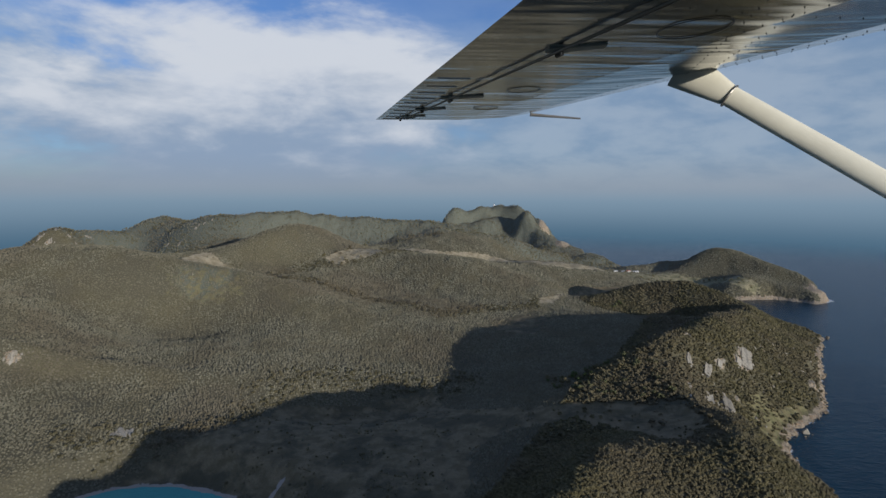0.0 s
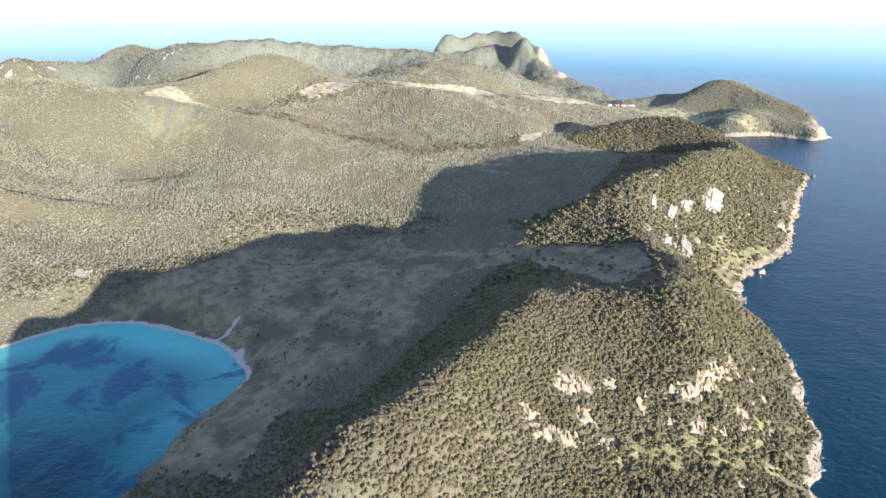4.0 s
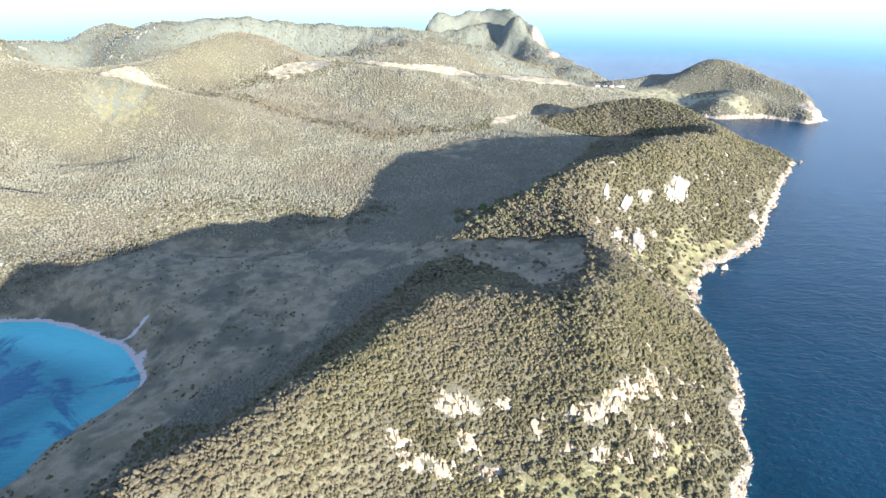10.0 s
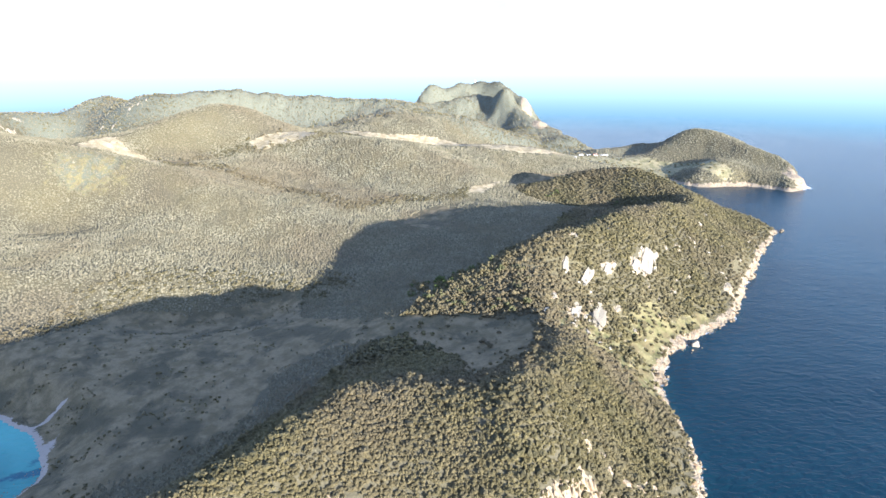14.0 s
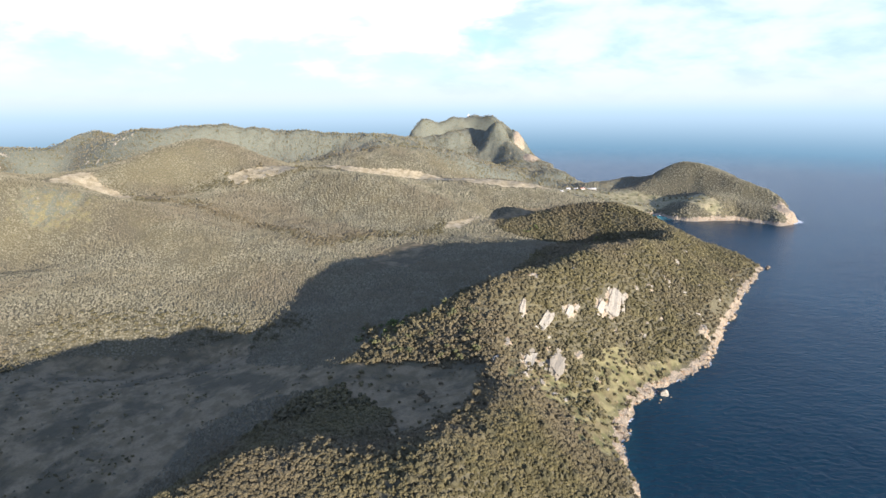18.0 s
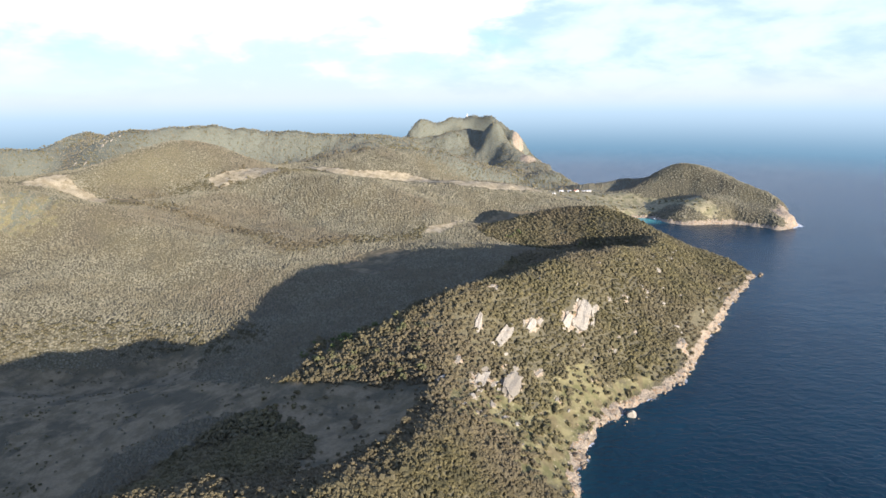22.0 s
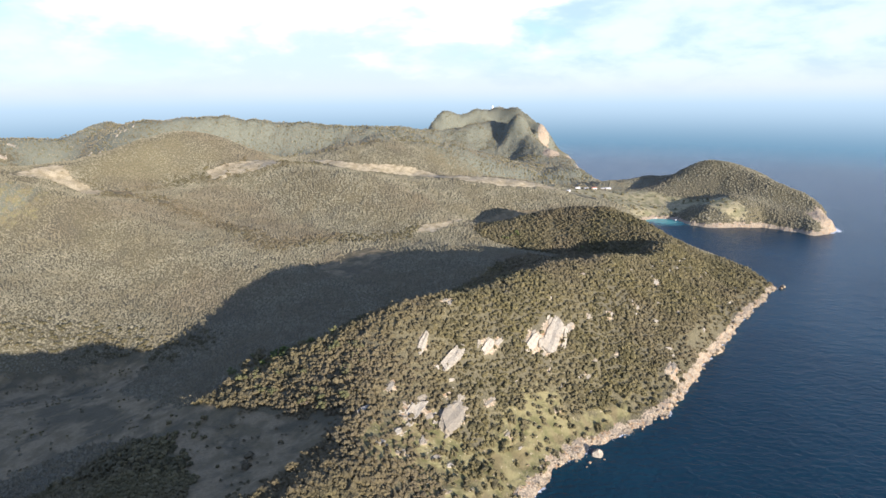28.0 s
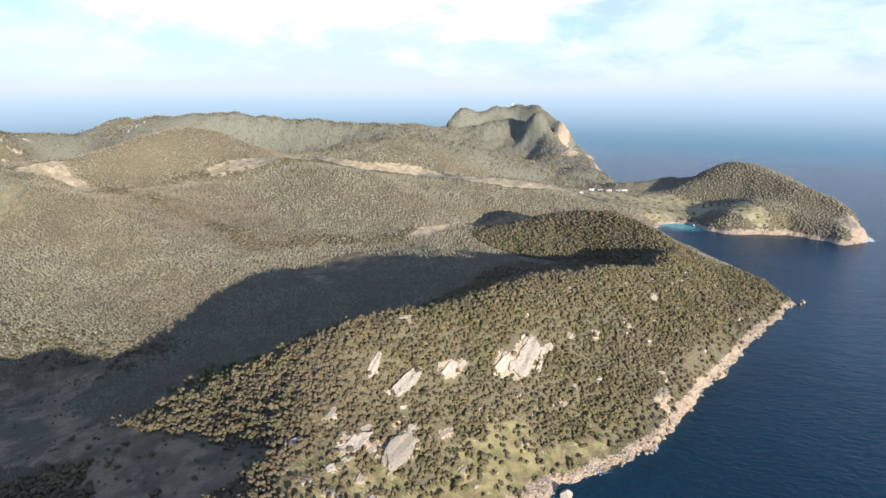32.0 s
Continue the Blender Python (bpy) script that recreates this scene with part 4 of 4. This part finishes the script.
# ---------------------------------------------------------------- single trees
def crown_mesh(seed, leaf, lumps=13):
    """Uneven crown of many leafy lumps with gaps, about five metres across."""
    rng = random.Random(seed)
    bm = bmesh.new()
    for i in range(lumps):
        a, r = rng.uniform(0, 6.283), 2.0 * math.sqrt(rng.uniform(0, 1))
        z = rng.uniform(1.9, 4.0) - 0.22 * r * r
        s = rng.uniform(0.8, 1.7)
        vs = bmesh.ops.create_icosphere(bm, subdivisions=2 if i < 5 else 1, radius=0.5)["verts"]
        for v in vs:
            k = rng.uniform(0.7, 1.25) * s
            v.co = Vector((r * math.cos(a) + v.co.x * k * 1.15, r * math.sin(a) + v.co.y * k * 1.15, z + v.co.z * k * 0.85))
    me = bpy.data.meshes.new("crown")
    bm.to_mesh(me)
    bm.free()
    me.materials.append(leaf)
    return me


def trunk_mesh(seed):
    rng = random.Random(seed)
    bm = bmesh.new()
    lean = Vector((rng.uniform(-0.3, 0.3), rng.uniform(-0.3, 0.3), 1.7))
    tube(bm, (0, 0, -0.5), lean, 0.20, 0.13, 7)
    for i in range(4):
        a = i * 1.57 + rng.uniform(-0.4, 0.4)
        tube(bm, lean * 0.9, lean + Vector((math.cos(a) * 1.1, math.sin(a) * 1.1, rng.uniform(0.7, 1.3))), 0.10, 0.03, 5)
    me = bpy.data.meshes.new("trunk")
    bm.to_mesh(me)
    bm.free()
    me.materials.append(BARK)
    return me


TRUNKS = [trunk_mesh(i) for i in range(4)]
CROWNS = [crown_mesh(10 + i, SCRUB_LEAF) for i in range(6)]
GREEN_CROWNS = [crown_mesh(30 + i, GREEN_LEAF) for i in range(4)]


def tree(x, y, s, rng, crowns, label, group):
    top = new("tree")
    top.matrix_basis = Matrix.Translation((x, y, ground_at(x, y))) @ pose(0, 0, 0, 0, 0, rng.uniform(0, 360)) @ Matrix.Diagonal((s, s, s * rng.uniform(0.8, 1.15), 1))
    tagged(top, label, "tree", group)
    for name, mesh in (("trunk", rng.choice(TRUNKS)), ("crown", rng.choice(crowns))):
        new(name, mesh).parent = top


rng = random.Random(9)
RIM = [(173, 628), (185, 529), (199, 508), (213, 492), (227, 500), (247, 512), (263, 509), (277, 513), (300, 581), (321, 666)]
for x, y, _ in along(RIM, 2.9):
    tree(x + rng.uniform(-4, 4), y + rng.uniform(-4, 4), rng.uniform(0.8, 1.4), rng, CROWNS, "dark olive tree at the rim of the grassy hollow", "trees round the hollow")
TREE_SLOPE = [(169, 801), (206, 758), (259, 741), (288, 717), (329, 736), (335, 776), (303, 806), (250, 889), (168, 893)]
for _ in range(210):
    x, y = rng.uniform(160, 335), rng.uniform(700, 905)
    if inside(TREE_SLOPE, np.array([x]), np.array([y]))[0] < 0:
        continue
    tree(x, y, rng.uniform(1.4, 2.4), rng, CROWNS + GREEN_CROWNS, "rounded tree on the shaded slope above the hollow", "trees above the hollow")
for _ in range(46):
    x, y = rng.uniform(180, 300), rng.uniform(585, 700)
    if inside(VALLEY_GRASS, np.array([x]), np.array([y]))[0] > 4:
        tree(x, y, rng.uniform(0.35, 0.75), rng, CROWNS, "small dark bush standing in dry grass", "bushes in the grass")
for _ in range(90):
    x, y = rng.uniform(-290, 180), rng.uniform(480, 850)
    if inside(VALLEY_GRASS, np.array([x]), np.array([y]))[0] > 8:
        tree(x, y, rng.uniform(0.4, 1.0), rng, CROWNS, "small dark bush standing in dry grass", "bushes in the grass")
for x, y in ((447, 1430), (456, 1442), (440, 1434), (466, 1450), (591, 1386), (595, 1394), (471, 1446)):
    tree(x, y, rng.uniform(1.5, 2.1), rng, GREEN_CROWNS, "bright green tree in the shaded bowl", "green trees in the bowl")
spots_x, spots_y = np.array([(rng.uniform(610, 1130), rng.uniform(1870, 2190)) for _ in range(420)]).T
w = (inside(ISTHMUS, spots_x, spots_y) > 4) & (wobble(spots_x, spots_y, 90.0, 51) > -0.15)
spots_x, spots_y = spots_x[w], spots_y[w]
crown = np.array([rng.uniform(3.5, 7.5) for _ in spots_x])
isthmus_trees = clumps("trees", spots_x, spots_y, height(spots_x, spots_y) + crown * 0.3, crown, SCRUB_LEAF, 1, 1.0, 16, lobes=5)
tagged(isthmus_trees, "dark scattered trees on the grassy isthmus", "trees", kind="stuff")
for line, count, label in ((WEST_CLEARING, 26, "dark tree at the edge of a dry clearing"), (GULLY_CLEARING, 16, "dark tree beside the brown gully clearing")):
    for _ in range(count):
        x, y = rng.choice(line)
        tree(x + rng.uniform(-14, 14), y + rng.uniform(-14, 14), rng.uniform(1.3, 2.1), rng, CROWNS, label, "trees at the clearings")

# ---------------------------------------------------------------- settlement, jetty, lighthouse
WHITE_WALL = plain("limewashed_wall", (0.74, 0.72, 0.67), 0.85)
ROOF_GREY = plain("grey_iron_roof", (0.42, 0.42, 0.42), 0.5, 0.3)
ROOF_RED = plain("rust_iron_roof", (0.32, 0.13, 0.09), 0.6, 0.2)
DARK_GLASS = plain("dark_pane", (0.03, 0.035, 0.04), 0.1)
TIMBER = plain("grey_timber", (0.33, 0.29, 0.24), 0.85)
WHITE_PAINT = plain("white_paint", (0.80, 0.79, 0.75), 0.5)


def house(x, y, long, wide, high, turn, roof_mat, label):
    top = new("house")
    top.matrix_basis = pose(x, y, ground_at(x, y) - 0.4, 0, 0, turn)
    tagged(top, label, "house", "houses of the settlement")
    bm = bmesh.new()
    box(bm, 0, 0, high / 2, long, wide, high)
    part("wall", bm, WHITE_WALL, top)
    rise = wide * 0.32
    bm = bmesh.new()
    l, w = long / 2 + 0.4, wide / 2 + 0.4
    pts = [bm.verts.new(p) for p in ((-l, -w, high), (l, -w, high), (l, w, high), (-l, w, high), (-l, 0, high + rise), (l, 0, high + rise))]
    for f in ((0, 1, 5, 4), (2, 3, 4, 5), (1, 2, 5), (3, 0, 4), (3, 2, 1, 0)):
        bm.faces.new([pts[k] for k in f])
    roof = part("roof", bm, roof_mat, top)
    bm = bmesh.new()
    box(bm, long * 0.28, 0, high + rise + 0.5, 0.8, 0.8, 1.4)
    part("chimney", bm, WHITE_WALL, roof)
    for k in (-0.32, -0.12, 0.3):
        bm = bmesh.new()
        box(bm, k * long, -wide / 2 - 0.02, high * 0.55, 1.3, 0.1, 1.3)
        part("window", bm, DARK_GLASS, top)
    bm = bmesh.new()
    box(bm, 0.1 * long, -wide / 2 - 0.02, 1.05, 1.0, 0.1, 2.1)
    part("door", bm, TIMBER, top)


for row in ((660, 2104, 14, 8, 3.2, 8, ROOF_GREY, "long white cottage with a grey iron roof on grass"),
            (686, 2101, 15, 8, 3.2, -4, ROOF_GREY, "white cottage with a grey iron roof on grass"),
            (712, 2117, 16, 9, 3.6, 12, ROOF_RED, "white house with a rusty red iron roof"),
            (747, 2172, 12, 7, 3.0, 0, ROOF_GREY, "small white shed with a grey iron roof"),
            (766, 2185, 18, 9, 3.4, 6, ROOF_GREY, "long white store house with a grey iron roof"),
            (625, 2030, 10, 6, 2.8, 15, ROOF_GREY, "small white outbuilding beside the track")):
    house(*row)

jetty = new("jetty")
jetty.matrix_basis = pose(903, 1946, 0, 0, 0, -62)
tagged(jetty, "grey timber jetty on posts in the turquoise cove", "jetty")
for k in range(12):
    bm = bmesh.new()
    box(bm, 1.0 + 2.6 * k, 0, 2.0, 2.5, 3.2, 0.22)
    part("deck_board", bm, TIMBER, jetty)
for k in range(5):
    for side in (-1.3, 1.3):
        bm = bmesh.new()
        tube(bm, (2 + 7 * k, side, -4), (2 + 7 * k, side, 2.6), 0.2, 0.17, 8)
        part("post", bm, TIMBER, jetty)
bm = bmesh.new()
box(bm, 28, 0, 3.4, 4.5, 3.0, 2.6)
part("shelter", bm, WHITE_PAINT, jetty, "white jetty shelter")

lighthouse = new("lighthouse")
LX, LY = 326, 3555
lighthouse.location = (LX, LY, ground_at(LX, LY) - 1)
tagged(lighthouse, "squat white lighthouse tower on the far summit", "lighthouse")
bm = bmesh.new()
tube(bm, (0, 0, 0), (0, 0, 15), 5.0, 3.8, 20)
part("tower", bm, WHITE_PAINT, lighthouse)
bm = bmesh.new()
tube(bm, (0, 0, 15), (0, 0, 15.7), 4.9, 4.9, 20)
part("gallery", bm, WHITE_PAINT, lighthouse)
bm = bmesh.new()
tube(bm, (0, 0, 15.7), (0, 0, 18.6), 2.5, 2.5, 14)
part("lantern", bm, DARK_GLASS, lighthouse, "dark glazed lantern room")
bm = bmesh.new()
tube(bm, (0, 0, 18.6), (0, 0, 20.6), 2.8, 0.3, 14)
part("dome", bm, WHITE_PAINT, lighthouse)
bm = bmesh.new()
box(bm, 0, -4.9, 1.6, 1.2, 0.4, 2.4)
part("door", bm, TIMBER, lighthouse)

# ---------------------------------------------------------------- the aircraft, at the start of its run
EYE = Vector((0.59, -5.18, 362.69))
SPAN = Vector((-0.2051, 0.9774, 0.0506))
AHEAD = Vector((0.9787, 0.2054, 0.0))
LIFT = AHEAD.cross(SPAN).normalized()
TIP = EYE + Vector((-0.529, 4.482, 0.559))


def skin(name, colour, rough, metal):
    """Painted sheet metal with faint dents and streaks along the chord."""
    m, k = material(name)
    p = place(k)
    dirt = k.noise(1.6, 5.0, 0.65, p)
    dent = k.noise(5.0, 2.0, 0.5, k.vector("MULTIPLY", p, (0.35, 1.6, 1.0)))
    c = k.mix(k.span(dirt, 0.35, 0.7), tuple(v * 0.82 for v in colour), colour)
    finish(k, c, rough, dent, 0.012, 0.5, metal, 0.5)
    return m


WING_SKIN = skin("wing_skin", (0.52, 0.53, 0.54), 0.13, 1.0)
WING_PAINT = skin("cream_paint", (0.88, 0.83, 0.66), 0.35, 0.0)
BRACKET = plain("tan_bracket", (0.55, 0.50, 0.40), 0.5, 0.0)
DARK_STEEL = plain("dark_steel", (0.05, 0.05, 0.05), 0.4, 0.8)
RUBBER = plain("black_rubber", (0.022, 0.022, 0.024), 0.75)
HUB_METAL = plain("dull_hub", (0.20, 0.19, 0.17), 0.45, 0.7)


def on_wing(span, chord, up=0.0):
    """A place off the wing's flat underside: inboard from the tip, ahead of the trailing edge."""
    return TIP - SPAN * span + AHEAD * chord + LIFT * up


def under_wing(span, chord, up=0.0):
    """A place on the underside, following its curve up to the leading edge."""
    rise = np.interp(chord / 1.15, (0.0, 0.55, 0.8, 0.93, 0.985, 1.0), (0.0, 0.0, 0.012, 0.035, 0.075, 0.12))
    return on_wing(span, chord, float(rise) + up)


aircraft = new("light_aircraft")
aircraft.location = on_wing(2.5, 0.6)
tagged(aircraft, "high-wing light aircraft in flight, grey underside, cream strut", "aircraft")


def fixed(name, bm, mat, parent=aircraft, label=""):
    """A part of the aircraft whose mesh is given in world places."""
    bmesh.ops.translate(bm, vec=-Vector(aircraft.location), verts=bm.verts[:])
    return part(name, bm, mat, parent, label)


def foil(bm, c0, c1, raked, stations, thick):
    """A length of wing between two chord shares, with its tip raked."""
    rows = []
    chord = 1.15
    outline = [(0.0, 0.0, 0.0), (0.25, 0.0, 0.3), (0.55, 0.0, 0.7), (0.8, 0.012, 1.0), (0.93, 0.035, 1.0), (0.985, 0.075, 1.0), (1.0, 0.12, 1.0), (0.97, 0.165, 1.0), (0.85, 0.20, 1.0), (0.6, 0.19, 1.0), (0.3, 0.11, 1.0)]
    pick = [(max(c0, min(c1, c)), u) for c, u, _ in outline]
    for s in stations:
        row = []
        for c, u in pick:
            cut = s + (raked * (c ** 1.5) if s == stations[0] else 0.0)
            row.append(bm.verts.new(on_wing(cut, c * chord, u * thick)))
        rows.append(row)
    n = len(pick)
    for a, b in zip(rows, rows[1:]):
        for k in range(n):
            bm.faces.new((a[k], a[(k + 1) % n], b[(k + 1) % n], b[k]))
    bm.faces.new(rows[0])
    bm.faces.new(rows[-1][::-1])


bm = bmesh.new()
foil(bm, 0.0, 1.0, 0.55, [0.0, 0.7, 1.4, 2.1, 2.8, 3.5, 4.3, 5.2], 1.0)
bmesh.ops.recalc_face_normals(bm, faces=bm.faces[:])
wing = fixed("wing", bm, WING_SKIN, label="dented grey sheet-metal wing underside")
# rows of rivets along the spars and ribs
RIVETS = (((1.6, 1.0), (5.0, 1.0)), ((2.2, 1.06), (5.0, 1.06)), ((2.55, 0.95), (3.6, 0.42)), ((2.62, 0.99), (3.75, 0.45)), ((0.9, 0.62), (5.0, 0.62)), ((1.0, 0.85), (2.4, 0.85)), ((1.8, 0.3), (1.8, 1.0)), ((3.0, 0.3), (3.0, 1.0)), ((3.4, 0.3), (3.4, 1.0)))
for (s0, c0), (s1, c1) in RIVETS:
    bm = bmesh.new()
    n = int(math.hypot(s1 - s0, c1 - c0) / 0.06)
    for i in range(n + 1):
        k = i / n
        bmesh.ops.create_icosphere(bm, subdivisions=1, radius=0.0019, matrix=Matrix.Translation(under_wing(s0 + (s1 - s0) * k, c0 + (c1 - c0) * k, -0.0005)))
    fixed("rivet_row", bm, DARK_STEEL, wing)
# stiffening beads pressed into the control surface
for i in range(10):
    s = 0.12 + 0.24 * i
    bm = bmesh.new()
    tube(bm, on_wing(s, 0.02 + 0.02, -0.001), on_wing(s + 0.02, 0.17, -0.001), 0.0025, 0.0025, 6)
    fixed("bead", bm, WING_SKIN, wing)
bm = bmesh.new()
tube(bm, on_wing(0.32, 0.185, -0.012), on_wing(4.6, 0.30, -0.012), 0.005, 0.005, 8)
hinge_rod = fixed("control_rod", bm, HUB_METAL, label="dark control rod along the hinge line")
for s, c, size in ((0.22, 0.165, 0.7), (0.42, 0.19, 0.8), (0.98, 0.20, 0.9), (1.65, 0.23, 1.0), (2.93, 0.27, 0.7)):
    bm = bmesh.new()
    tube(bm, on_wing(s - 0.02 * size, c, -0.016), on_wing(s + 0.03 * size, c, -0.016), 0.010 * size, 0.010 * size, 10)
    fixed("hinge_bolt", bm, DARK_STEEL, hinge_rod)
    bm = bmesh.new()
    ring = [under_wing(s + ds * size, c + dc * size, -0.001) for ds, dc in ((-0.05, -0.04), (0.02, -0.05), (0.07, 0.02), (0.17, 0.13), (0.10, 0.15), (0.0, 0.05), (-0.05, 0.02))]
    low = [bm.verts.new(p) for p in ring]
    high = [bm.verts.new(p - LIFT * 0.005) for p in ring]
    bm.faces.new(low)
    bm.faces.new(high[::-1])
    for k in range(7):
        bm.faces.new((low[k], high[k], high[(k + 1) % 7], low[(k + 1) % 7]))
    bmesh.ops.recalc_face_normals(bm, faces=bm.faces[:])
    fixed("hinge_bracket", bm, BRACKET, label="tan sealed hinge bracket")
for s, c in ((2.05, 0.48), (3.25, 0.48), (1.2, 0.55)):
    bm = bmesh.new()
    for i in range(24):
        a, b = i / 24 * 6.283, (i + 1) / 24 * 6.283
        tube(bm, on_wing(s + 0.11 * math.cos(a), c + 0.07 * math.sin(a), -0.002), on_wing(s + 0.11 * math.cos(b), c + 0.07 * math.sin(b), -0.002), 0.0012, 0.0012, 5)
    fixed("inspection_ring", bm, DARK_STEEL, wing)
bm = bmesh.new()
tube(bm, on_wing(0.62, 1.05, 0.02), on_wing(0.66, 1.42, 0.0), 0.012, 0.006, 8)
fixed("pitot_tube", bm, HUB_METAL, label="slender metal pitot tube")
STRUT_TOP, STRUT_WAY = EYE + Vector((0.982, 2.197, 0.43)), Vector((0.485, -0.335, -0.404))
bm = bmesh.new()
bmesh.ops.create_cone(bm, cap_ends=False, segments=32, radius1=0.5, radius2=0.5, depth=1.0)
along_strut = STRUT_WAY.normalized()
# broad side turned to the eye and the sun, so that it looks lit
facing = (EYE - STRUT_TOP).normalized() + SUN_TOWARDS * 0.9
thin = (facing - along_strut * facing.dot(along_strut)).normalized()
wide = thin.cross(along_strut)
turn = Matrix((wide, thin, along_strut)).transposed().to_4x4()
length = STRUT_WAY.length * 2.3
bmesh.ops.transform(bm, matrix=Matrix.Translation(STRUT_TOP + along_strut * (length / 2 - 0.07)) @ turn @ Matrix.Diagonal((0.082, 0.036, length, 1)), verts=bm.verts[:])
for f in bm.faces:
    f.smooth = len(f.verts) == 4
strut = fixed("strut", bm, WING_PAINT, label="cream streamlined wing strut")
bm = bmesh.new()
for i in range(20):
    a, b = i / 20 * 6.283, (i + 1) / 20 * 6.283
    at = STRUT_TOP + along_strut * 0.13
    tube(bm, at + wide * 0.045 * math.cos(a) + thin * 0.022 * math.sin(a), at + wide * 0.045 * math.cos(b) + thin * 0.022 * math.sin(b), 0.004, 0.004, 6)
fixed("clamp", bm, HUB_METAL, strut, "metal band clamp")
bm = bmesh.new()
bmesh.ops.create_cone(bm, cap_ends=False, segments=24, radius1=0.95, radius2=0.52, depth=1.0)
bmesh.ops.transform(bm, matrix=Matrix.Translation(STRUT_TOP + along_strut * 0.02) @ turn @ Matrix.Diagonal((0.086, 0.038, 0.2, 1)), verts=bm.verts[:])
for f in bm.faces:
    f.smooth = True
fixed("fairing", bm, WING_PAINT, strut, "cream flared strut fairing")
# main wheel on its leg below
HUB = EYE + Vector((0.93, 1.22, -1.28))
AXLE = Vector((-0.45, 0.87, -0.18)).normalized()
axle_turn = AXLE.to_track_quat("Z", "Y").to_matrix().to_4x4()
bm = bmesh.new()
prof = [(0.11, -0.085), (0.19, -0.11), (0.25, -0.10), (0.272, -0.05), (0.278, 0.0), (0.272, 0.05), (0.25, 0.10), (0.19, 0.11), (0.11, 0.085)]
rings = [[bm.verts.new((r * math.cos(a), r * math.sin(a), h)) for r, h in prof] for a in (k / 40 * 6.2832 for k in range(40))]
for a, b in zip(rings, rings[1:] + rings[:1]):
    for k in range(8):
        bm.faces.new((a[k], b[k], b[k + 1], a[k + 1])).smooth = True
bmesh.ops.recalc_face_normals(bm, faces=bm.faces[:])
bmesh.ops.transform(bm, matrix=Matrix.Translation(HUB) @ axle_turn, verts=bm.verts[:])
tyre = fixed("tyre", bm, RUBBER, label="cracked black rubber tyre")
bm = bmesh.new()
for a, b, r in ((-0.09, 0.06, 0.115), (0.06, 0.08, 0.08), (-0.14, -0.09, 0.05)):
    tube(bm, HUB + AXLE * a, HUB + AXLE * b, r, r, 24)
fixed("hub", bm, HUB_METAL, tyre)
for k in range(6):
    bm = bmesh.new()
    a = k / 6 * 6.283
    at = HUB - AXLE * 0.10 + (axle_turn @ Vector((0.075 * math.cos(a), 0.075 * math.sin(a), 0)))
    tube(bm, at, at - AXLE * 0.03, 0.012, 0.012, 6)
    fixed("wheel_bolt", bm, HUB_METAL, tyre)
bm = bmesh.new()
tube(bm, HUB - AXLE * 0.12, HUB + Vector((0.75, -0.12, 0.16)), 0.055, 0.085, 16)
fixed("leg", bm, WHITE_PAINT, label="white painted undercarriage leg")
